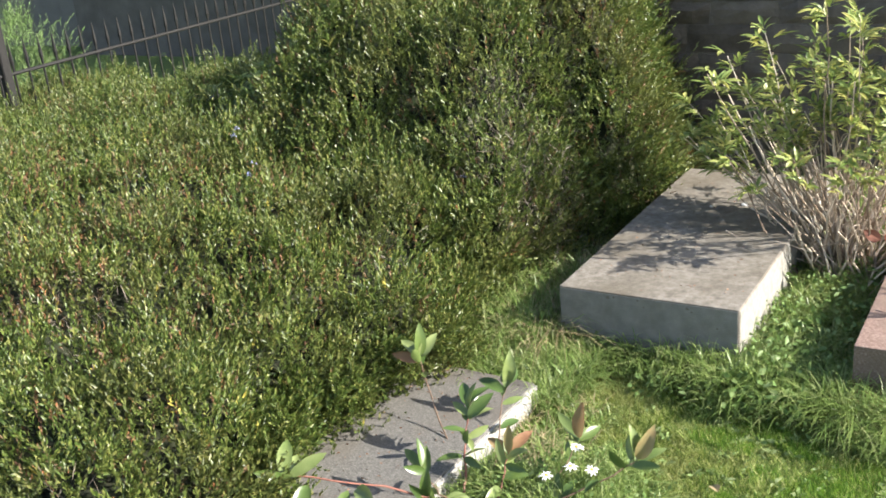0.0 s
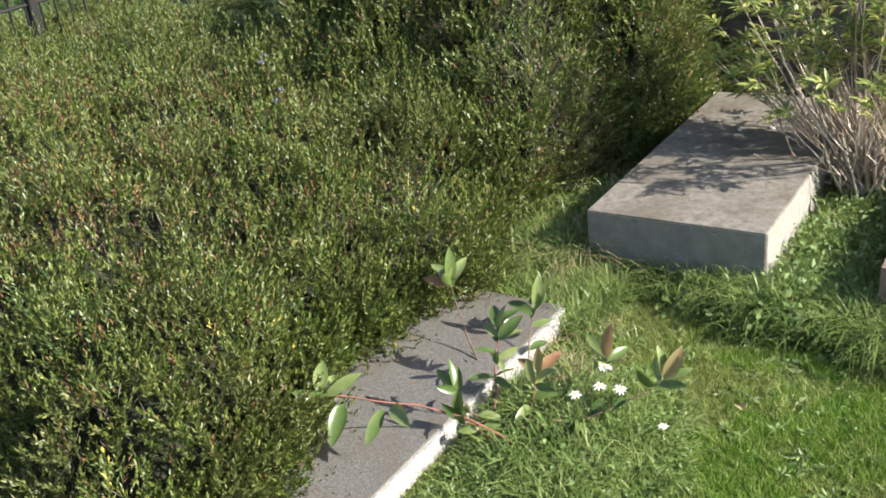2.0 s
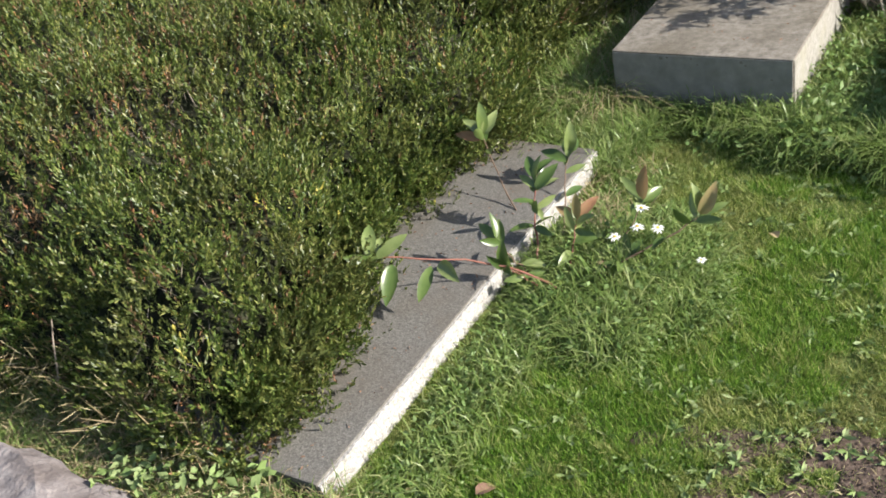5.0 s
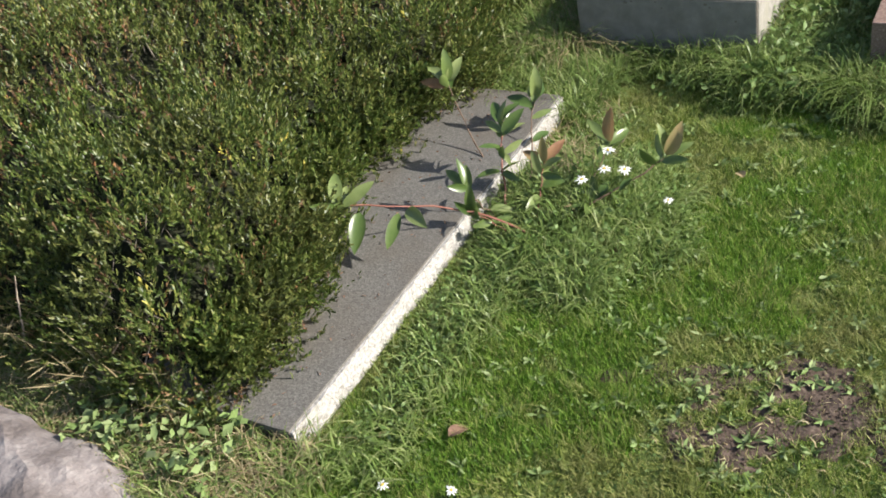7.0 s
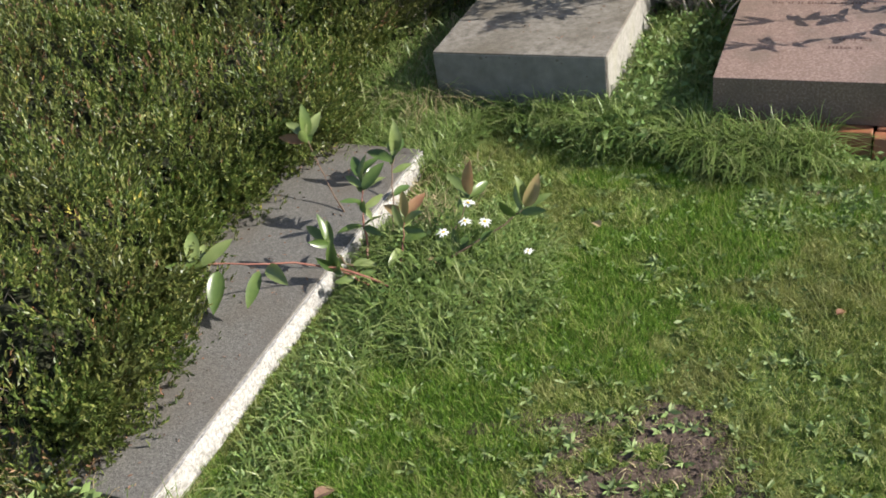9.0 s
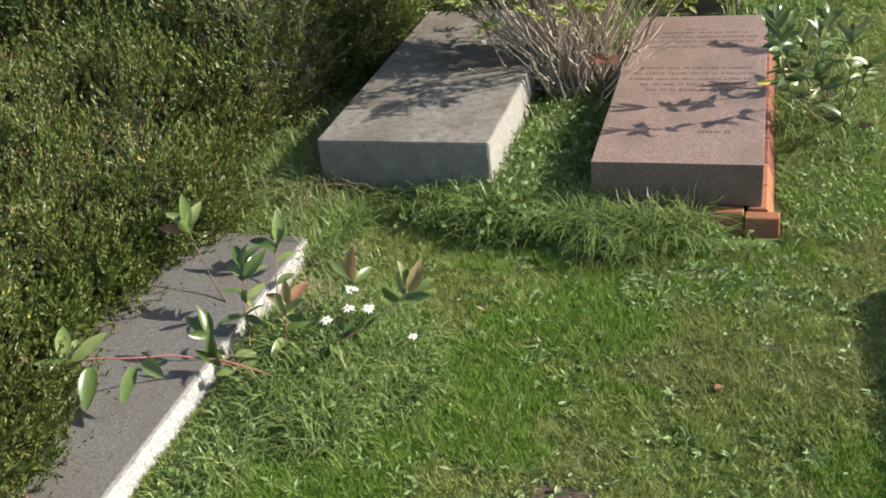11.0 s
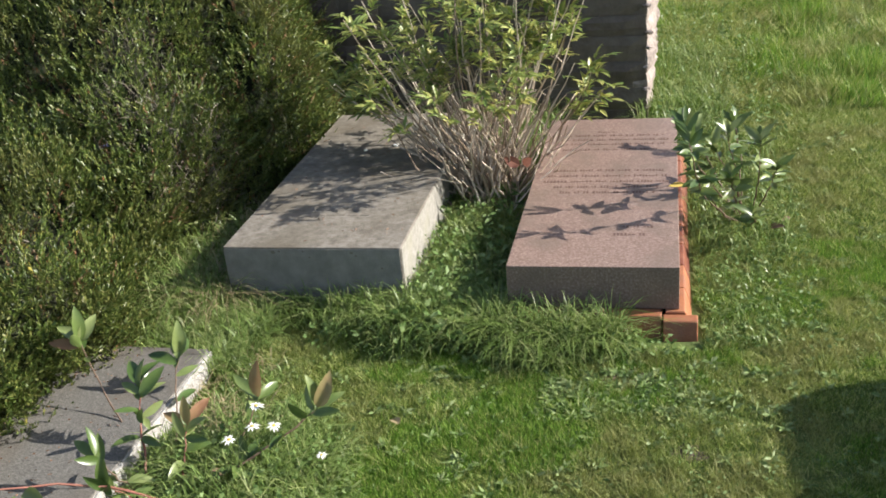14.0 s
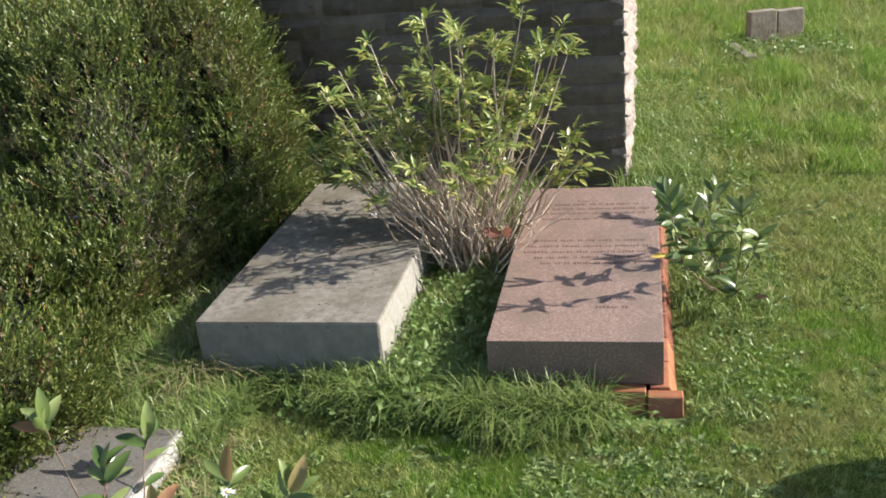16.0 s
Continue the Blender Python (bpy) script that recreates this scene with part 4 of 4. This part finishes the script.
for at in ((-0.92, -2.73, 0.05), (-0.71, -2.67, 0.04), (-0.5, -1.23, 0.15)):
    daisy(at, 0.022)

# ---- boulder at the hedge's end ----
bm = bmesh.new()
bmesh.ops.create_icosphere(bm, subdivisions=5, radius=1)
for q in bm.verts:
    d = 1 + 0.22 * noise.noise(q.co * 1.3) + 0.08 * noise.noise(q.co * 4) + 0.03 * noise.noise(q.co * 11)
    q.co = Vector((q.co.x * d * 0.95, q.co.y * d * 0.6, min(q.co.z * d * 0.3, 0.17 + 0.05 * q.co.x + 0.03 * noise.noise(q.co * 3) + 0.01 * noise.noise(q.co * 13))))
boulder = part("boulder", bm, M_BOULDER)
boulder.location = (-2.3, -3.58, 0.03)
tagged(boulder, "weathered grey boulder with flaked top beside the hedge", "rock")

# ---- far twin headstone and kerb ----
far = thing("headstone", "small weathered twin headstone far off on lawn", "headstone", at=(2.08, 7.5, 0.04))
far.rotation_euler = (0, 0, radians(22))
for k in (0, 1):
    bm = bmesh.new()
    box(bm, (-0.31 + k * 0.315, -0.05, -0.1), (-0.004 + k * 0.315, 0.06, 0.37 - 0.02 * k), 0.012, 2)
    part("tablet", bm, M_FARSTONE, far)
kerb = thing("kerb_stone", "broken pale kerb stone lying in grass", "kerb", at=(1.68, 6.95, 0.03))
bm = bmesh.new()
box(bm, (-0.06, -0.42, -0.05), (0.06, 0.42, 0.08), 0.012)
for q in bm.verts:
    q.co.x -= q.co.y * 0.2
part("block", bm, M_FARSTONE, kerb)

# the tall monument whose shade lies on the lawn
mon = thing("headstone", "tall broad shouldered headstone standing on the lawn", "headstone", at=(2.75, -0.75, 0))
bm = bmesh.new()
outline = [(-0.7, -0.1), (0.66, -0.1), (0.67, 0.78), (0.66, 0.83), (0.6, 0.91), (0.55, 0.94), (-0.55, 0.94), (-0.62, 0.88), (-0.69, 0.79), (-0.7, 0.72)]
fr = [bm.verts.new((0, y, z)) for y, z in outline]
bk = [bm.verts.new((0.16, y, z)) for y, z in outline]
bm.faces.new(fr[::-1])
bm.faces.new(bk)
for i in range(len(fr)):
    j = (i + 1) % len(fr)
    bm.faces.new((fr[i], fr[j], bk[j], bk[i]))
bmesh.ops.recalc_face_normals(bm, faces=bm.faces)
part("tablet", bm, M_FARSTONE, mon)

# ---- saplings poking out of the hedge, blue flowers ----
def leaf_top(x, y):
    """Height of the hedge or the shrub, whichever is higher."""
    x, y = np.array([x]), np.array([y])
    top, d = shrub_z(x, y)
    return float(max(hedge_z(x, y)[0][0], top[0] if d[0] > 0 else 0))


for x, y, h, n in ((-4.75, 1.4, 0.25, 8), (-3.5, 1.3, 0.3, 7), (-4.35, 1.35, 0.32, 9), (-4.55, 1.8, 0.34, 9), (-5.1, 1.7, 0.22, 8), (-3.85, 2.1, 0.3, 7), (-2.55, 0.75, 0.2, 3)):
    at = (x, y, leaf_top(x, y) - 0.08)
    sap = thing("sapling", "self-sown sapling with bright pinnate leaves in the hedge", "sapling", "saplings", at=at)
    bm = bmesh.new()
    tube(bm, [Vector((0, 0, -0.8)), Vector((0.02, 0, -0.2)), Vector((0, 0.02, h))], [0.008, 0.006, 0.003], 5)
    part("stem", bm, M_TWIG, sap)
    bm = bmesh.new()
    for k in range(n):
        spray(bm, Vector((r.uniform(-0.15, 0.15), r.uniform(-0.1, 0.1), h * (0.2 + 0.8 * k / n))), Vector((0, 0, 1)), 4, 0.085)
    part("foliage", bm, M_BUSH, sap)
for x, y in ((-3.4, 0.23), (-3.28, 0.05), (-3.75, 0.5), (-3.7, 0.42), (-4.7, 1.3), (-4.4, 1.1), (-2.2, 0.6)):
    f = thing("blue_flower", "small blue flower head above the hedge", "flower", "blue flowers", at=(x, y, leaf_top(x, y) - 0.05))
    bm = bmesh.new()
    tube(bm, [Vector((0, 0, 0)), Vector((0, 0, 0.16))], [0.002, 0.0015], 4)
    part("stalk", bm, M_TALL, f)
    bm = bmesh.new()
    for k in range(14):
        leaf_into(bm, Vector((0, 0, 0.16)), Vector((r.uniform(-1, 1), r.uniform(-1, 1), r.uniform(-0.2, 1))), Vector((0, 0, 1)), 0.026, 0.012, n=2)
    part("blossom", bm, M_BLUE, f)
feather = thing("conifer", "feathery pale green conifer behind the railings", "shrub", at=(-8.4, 2.5, 0))
p = np.stack([rng.normal(0, 0.45, 900), rng.normal(0, 0.6, 900), rng.uniform(0, 1.25, 900)], 1)
p[:, :2] *= (1.35 - p[:, 2:3]) / 1.2
link("foliage", soup("foliage", *sprigs(p, unit(p * np.array([1, 1, 0.3])), 0.2, 14, 0.035, 0.005, up=0.5)), M_WEED, feather)

# pale round weed leaves at the hedge's foot
weed = thing("weed", "pale round-leaved weed at the hedge edge", "weed", at=(-2.14, -0.42, 0.05))
bm = bmesh.new()
for k in range(9):
    d = Vector((r.uniform(-1, 1), r.uniform(-1, 0.3), 0))
    c = d * 0.13 + Vector((0, 0, r.uniform(0.24, 0.36)))
    tube(bm, [Vector((0, 0, 0)), c], [0.002, 0.0015], 4)
    leaf_into(bm, c, d + Vector((0, 0, 0.2)), Vector((0, 0, 1)), 0.075, 0.07, n=4)
part("foliage", bm, M_ROUND, weed)

# fallen leaves on the lawn
for x, y, s, m in ((-0.6, -1.45, 0.08, M_BROWN), (-0.83, -2.47, 0.07, M_BROWN), (-0.32, -0.85, 0.06, M_DRY), (0.62, -1.25, 0.045, M_YOUNG), (-1.05, -2.55, 0.04, M_YOUNG), (1.35, 1.15, 0.06, M_BROWN)):
    bm = bmesh.new()
    leaf_into(bm, Vector((0, 0, 0)), Vector((r.uniform(-1, 1), r.uniform(-1, 1), 0.3)), Vector((0, 0, 1)), s, s * 0.7, 0.5, 0.5)
    ob = part("fallen_leaf", bm, m)
    ob.location = (x, y, 0.025)
    tagged(ob, "curled dead leaf lying on the lawn", "leaf", "fallen leaves")


# ---- grass ----
def inside(x, y):
    """Where slabs, boulder or hedge leave no room for grass."""
    g = (x > GREY_LO[0]) & (x < GREY_HI[0]) & (y > GREY_LO[1]) & (y < GREY_HI[1])
    p_ = (x > -0.02) & (x < 0.83) & (y > -0.12) & (y < 2.06)
    p_ |= (x > 0.6) & (x < 0.86) & (y > -0.22) & (y < 0.2)
    d_ = (x > T_LO[0]) & (x < T_HI[0] + 0.01) & (y > T_LO[1]) & (y < T_HI[1])
    w_ = (y > WALL_Y) & (x < WALL_X)
    h_ = (x < np.interp(y, EDGE_Y, EDGE_X) - 0.15) & (y > -2.5)
    return g | p_ | d_ | w_ | h_


def strewn(n, x0, x1, y0, y1, keep=None):
    x, y = rng.uniform(x0, x1, n), rng.uniform(y0, y1, n)
    ok = ~inside(x, y)
    if keep is not None:
        ok &= keep(x, y)
    x, y = x[ok], y[ok]
    return np.stack([x, y, ground_z(x, y) - 0.003], 1)


def turf(x, y):
    a, b = soil_mask(x, y)
    u = rng.uniform(size=len(x))
    return ~((a & (u > 0.1)) | (b & (u > 0.5)))


def heap(q):
    """How far the weeds round the young shrub stand up, 0 to 1."""
    return np.clip(1.15 - np.hypot((q[:, 0] + 0.88) / 0.46, (q[:, 1] + 1.28) / 0.52) + 0.25 * waves(q[:, 0] * 3, q[:, 1] * 3, 61), 0, 1) ** 0.7


q1 = strewn(520000, -1.35, 1.95, -3.3, 0.9, turf)
lushness = waves(q1[:, 0] * 1.5, q1[:, 1] * 2.2, 81) + 0.6 * waves(q1[:, 0] * 6, q1[:, 1] * 6, 83)
u = rng.uniform(size=len(q1))
q1, lushness, u = q1[(lushness > -0.8) | (u < 0.75)], lushness[(lushness > -0.8) | (u < 0.75)], u[(lushness > -0.8) | (u < 0.75)]
is_lush = u < np.clip((lushness - 0.1) * 1.5, 0, 0.85)
ql, q1 = q1[is_lush], q1[~is_lush]
q2 = strewn(170000, 0.8, 3.6, 0.9, 4.2)
q3 = strewn(150000, 0.55, 5.5, 3.0, 11.5)
clump = waves(q3[:, 0] * 1.6, q3[:, 1] * 1.1, 33) + 0.7 * waves(q3[:, 0] * 5, q3[:, 1] * 4, 34)
far_tuft = np.clip(0.75 + 0.9 * clump, 0.25, 2.4)
rich = rng.uniform(size=len(q3)) < np.clip(0.6 + 0.5 * clump, 0.2, 0.95)
tuft = np.clip(1.0 + 0.3 * waves(q1[:, 0] * 1.8, q1[:, 1] * 1.8, 31) + 0.35 * waves(q1[:, 0] * 9, q1[:, 1] * 9, 35), 0.55, 1.7)


def clumps(k, each, spread, x0, x1, y0, y1, height, width, keep=None):
    """Small tussocks: blades that share a foot, a height and a leaning."""
    c = strewn(k, x0, x1, y0, y1, keep)
    i = np.repeat(np.arange(len(c)), each)
    q = c[i] + rng.normal(0, spread, (len(i), 3)) * np.array([1, 1, 0])
    h = (height * rng.uniform(0.5, 1.5, len(c)))[i] * rng.uniform(0.6, 1.1, len(i))
    az = rng.uniform(0, 6.28, len(c))[i] + rng.normal(0, 0.8, len(i))
    ok = ~inside(q[:, 0], q[:, 1])
    return tufts(q[ok], h[ok], rng.uniform(0.7, 1.2, int(ok.sum())) * width, rng.uniform(0.3, 1.4, int(ok.sum())), az[ok])


lawn = soup("lawn", *stacked(
    tufts(q1, rng.uniform(0.012, 0.032, len(q1)) * tuft, rng.uniform(0.0032, 0.0055, len(q1)), rng.uniform(0.1, 1.3, len(q1))),
    tufts(q2, rng.uniform(0.015, 0.035, len(q2)), rng.uniform(0.005, 0.008, len(q2)), rng.uniform(0.1, 1.2, len(q2))),
    tufts(q3[~rich], rng.uniform(0.04, 0.1, int((~rich).sum())) * far_tuft[~rich], rng.uniform(0.007, 0.012, int((~rich).sum())), rng.uniform(0.1, 1.0, int((~rich).sum()))),
    clumps(6500, 16, 0.012, -1.35, 1.95, -3.3, 0.9, 0.038, 0.0042, turf),
    clumps(5000, 14, 0.02, 0.8, 3.6, 0.9, 4.2, 0.045, 0.006),
    clumps(5000, 14, 0.045, 0.6, 5.5, 3.0, 11.5, 0.13, 0.009)))
tagged(link("lawn_grass", lawn, M_LAWN), "short mown green lawn grass with clover", "grass", kind="stuff")
lush = soup("lush", *stacked(
    tufts(ql, rng.uniform(0.02, 0.042, len(ql)), rng.uniform(0.0032, 0.005, len(ql)), rng.uniform(0.1, 0.9, len(ql))),
    tufts(q3[rich], rng.uniform(0.05, 0.11, int(rich.sum())) * far_tuft[rich], rng.uniform(0.007, 0.012, int(rich.sum())), rng.uniform(0.1, 0.9, int(rich.sum())))))
tagged(link("lush_grass", lush, M_LUSH), "darker lush patches of lawn grass", "grass", kind="stuff")
qo = strewn(110000, -5.0, 8.0, -9.0, 12.5, lambda x, y: ~((x > -1.35) & (x < 1.95) & (y > -3.3) & (y < 0.9)) & ~((x > 0.6) & (x < 3.6) & (y > 0.9) & (y < 11)))
outer = soup("outer", *short_blades(qo, rng.uniform(0.03, 0.07, len(qo)), rng.uniform(0.012, 0.022, len(qo)), rng.uniform(0.3, 1.5, len(qo))))
tagged(link("outer_grass", outer, M_LAWN), "lawn grass spreading over the rest of the churchyard", "grass", kind="stuff")

FRINGE_X = np.array([-1.7, -1.26, -0.92, -0.58, -0.12, 0.12, 0.47, 0.7, 0.85])
FRINGE_Y = np.array([0.05, -0.03, -0.17, -0.25, -0.32, -0.34, -0.3, -0.24, -0.2])
zones = [(6000, -1.65, -0.05, -0.33, 0.09, 0.2), (4500, -0.05, 0.5, -0.42, 0.0, 0.22), (1500, 0.45, 0.85, -0.4, -0.12, 0.12), (4200, -0.5, 0.0, -0.15, 1.3, 0.2),
         (1500, -0.5, 0.0, 1.3, 2.9, 0.25), (900, -1.23, -1.15, -2.2, -0.45, 0.05), (3000, -1.15, -0.9, -2.75, -0.45, 0.085), (5200, -2.0, -1.1, -0.55, 0.1, 0.17), (3000, -1.95, -1.39, -0.12, 0.8, 0.25),
         (2500, -1.68, -1.36, 0.0, 1.2, 0.2), (700, 0.84, 1.2, -0.2, 0.7, 0.06), (1200, 0.84, 1.35, 0.7, 2.4, 0.13), (7000, -2.9, -1.1, -3.25, -2.62, 0.13),
         (7500, -1.25, -0.3, -1.85, -0.7, 0.19), (1800, 0.5, 1.1, 2.1, 4.5, 0.2), (5000, 0.6, 5.5, 3.5, 11, 0.14), (900, -1.4, -0.4, 2.1, 2.9, 0.25)]
parts = []
for n, x0, x1, y0, y1, h in zones:
    q = strewn(n, x0, x1, y0, y1)
    if -0.45 < y0 < -0.3:
        f = (q[:, 1] - np.interp(q[:, 0], FRINGE_X, FRINGE_Y) - 0.06 * waves(q[:, 0] * 3, q[:, 1] * 3, 51)) / 0.12
        q, f = q[f > 0], f[f > 0]
        h = h * np.clip(0.35 + 0.5 * f, 0.35, 1)
    if y0 == -1.85:
        f = heap(q)
        q, h = q[f > 0], (h * f[f > 0])
    parts.append(blades(q, h * rng.uniform(0.5, 1.35, len(q)), rng.uniform(0.0035, 0.007, len(q)), rng.uniform(0.2, 1.35, len(q)), 0.8))
tagged(link("rough_grass", soup("rough_grass", *stacked(*parts)), M_TALL), "long unmown grass round the slabs", "grass", kind="stuff")
parts = []
for n, x0, x1, y0, y1, h in [(1300, -1.66, -1.36, -0.05, 0.9, 0.26), (130, -1.25, -0.95, -0.9, -0.4, 0.12), (600, -2.3, -1.3, -3.0, -2.65, 0.16), (2000, -2.7, -1.2, -3.1, -2.6, 0.15), (250, -1.15, -0.85, -1.05, -0.8, 0.12), (140, -0.2, 0.4, -2.4, -1.9, 0.035)]:
    q = strewn(n, x0, x1, y0, y1)
    parts.append(blades(q, h * rng.uniform(0.5, 1.3, len(q)), rng.uniform(0.003, 0.006, len(q)), rng.uniform(0.5, 1.4, len(q)), 1.0))
tagged(link("dry_grass", soup("dry_grass", *stacked(*parts)), M_DRY), "dry straw-coloured grass and thatch", "grass", kind="stuff")

# broad-leaved weeds and clover in the turf
parts = []
for n, x0, x1, y0, y1, h, s in [(15000, -1.2, 1.9, -3.2, 0.6, 0.03, 0.016), (1500, -1.24, -0.3, -1.85, -0.75, 0.17, 0.028), (1300, -0.5, 0.0, 0.0, 1.3, 0.2, 0.035), (6000, 0.85, 3.4, 0.5, 4.0, 0.025, 0.018), (500, 1.5, 2.7, 6.5, 7.4, 0.16, 0.05), (2600, 0.62, 1.5, 2.4, 6.5, 0.16, 0.034),
                                (900, -0.9, 0.8, -0.3, 0.0, 0.1, 0.028), (500, -0.5, -0.15, -0.3, 0.6, 0.18, 0.045), (1600, -2.6, -1.35, -3.05, -2.55, 0.09, 0.03), (1500, 0.84, 1.4, -0.2, 2.0, 0.05, 0.025),
                                (900, 0.6, 1.3, 2.4, 6.0, 0.14, 0.03), (900, -1.18, -1.0, -2.6, -1.2, 0.06, 0.024)]:
    q = strewn(n, x0, x1, y0, y1)
    if y0 == -1.85:
        f = heap(q)
        q, h = q[f > 0], (h * f[f > 0])
    if n == 15000:
        q = q[~soil_mask(q[:, 0], q[:, 1])[0]]
    if n >= 6000 or x0 == 0.62:
        q = q[waves(q[:, 0] * 5, q[:, 1] * 5, 91) + 0.6 * waves(q[:, 0] * 14, q[:, 1] * 14, 92) > 0.1]
    q[:, 2] += rng.uniform(0.2, 1.0, len(q)) * h
    d = rng.normal(size=(len(q), 3)) * np.array([1, 1, 0.35])
    parts.append(rhombs(q, d, s * rng.uniform(0.7, 1.4, len(q)), s * rng.uniform(0.4, 0.7, len(q)), 0.15))
tagged(link("ground_weeds", soup("ground_weeds", *stacked(*parts)), M_WEED), "low broad-leaved weeds and clover in turf", "weeds", kind="stuff")

# flat rosettes of plantain and daisy leaves
parts = []
for n, x0, x1, y0, y1, s in [(520, -1.1, 1.9, -3.1, -0.3, 0.036), (160, 0.2, 0.9, -0.75, -0.4, 0.034), (25, -0.3, 0.5, -2.4, -1.7, 0.035), (130, 0.85, 2.4, -0.3, 2.0, 0.035), (120, 0.9, 3.5, 2.0, 6.0, 0.05)]:
    c = strewn(n, x0, x1, y0, y1)
    c = np.repeat(c, 9, 0) + np.array([0, 0, 0.014])
    az = rng.uniform(0, 6.28, len(c))
    d = np.stack([np.cos(az), np.sin(az), rng.uniform(0.0, 0.5, len(c))], 1)
    parts.append(rhombs(c, d, s * rng.uniform(0.6, 1.4, len(c)), s * rng.uniform(0.25, 0.5, len(c)), 0.15))
q = strewn(480, -2.1, -1.42, -2.98, -2.7)
q[:, 2] += rng.uniform(0.02, 0.15, len(q))
parts.append(rhombs(q, rng.normal(size=q.shape) * np.array([1, 1, 0.3]) + np.array([0.3, 0, 0.2]), rng.uniform(0.03, 0.065, len(q)), rng.uniform(0.02, 0.04, len(q)), 0.15))
M_ROSETTE = material("rosette_leaf", [(0.13, 0.2, 0.06), (0.2, 0.27, 0.1), (0.3, 0.35, 0.18)], 5, 0.6, 0, island=0.7, translucent=0.2, spec=0.2)
tagged(link("rosette_weeds", soup("rosette_weeds", *stacked(*parts)), M_ROSETTE), "flat pale weed rosettes scattered in the lawn", "weeds", kind="stuff")

q = rng.uniform([-1.9, -2.68], [-1.3, -0.5], (260, 2))
q = np.concatenate([q, rng.uniform([-1.36, 0.15], [-0.52, 2.05], (160, 2))])
q = np.concatenate([q, np.where(q[:, 1:] < 0, 0.122, 0.352)], 1)
tagged(link("leaf_litter", soup("leaf_litter", *rhombs(q, rng.normal(size=q.shape) * np.array([1, 1, 0.15]), rng.uniform(0.006, 0.022, len(q)), rng.uniform(0.003, 0.009, len(q)), 0.3)), M_BROWN), "small dry leaf litter lying on slabs", "litter", kind="stuff")

# crumbs of bare earth
q = rng.uniform([-0.45, -2.5], [0.95, -1.7], (14000, 2))
q = np.concatenate([q, rng.uniform([0.25, -1.05], [0.95, -0.3], (4000, 2))])
a, b = soil_mask(q[:, 0], q[:, 1])
q = q[a | (b & (rng.uniform(size=len(q)) < 0.6))]
q = np.concatenate([q, np.full((len(q), 1), 0.0)], 1)
q[:, 2] = ground_z(q[:, 0], q[:, 1]) + rng.uniform(0.0, 0.008, len(q))
tagged(link("bare_earth", soup("bare_earth", *rhombs(q, rng.normal(size=q.shape) * np.array([1, 1, 0.4]), rng.uniform(0.005, 0.013, len(q)), rng.uniform(0.004, 0.01, len(q)), 0.4)), M_SOIL), "crumbled bare brown earth in worn turf", "soil", kind="stuff")
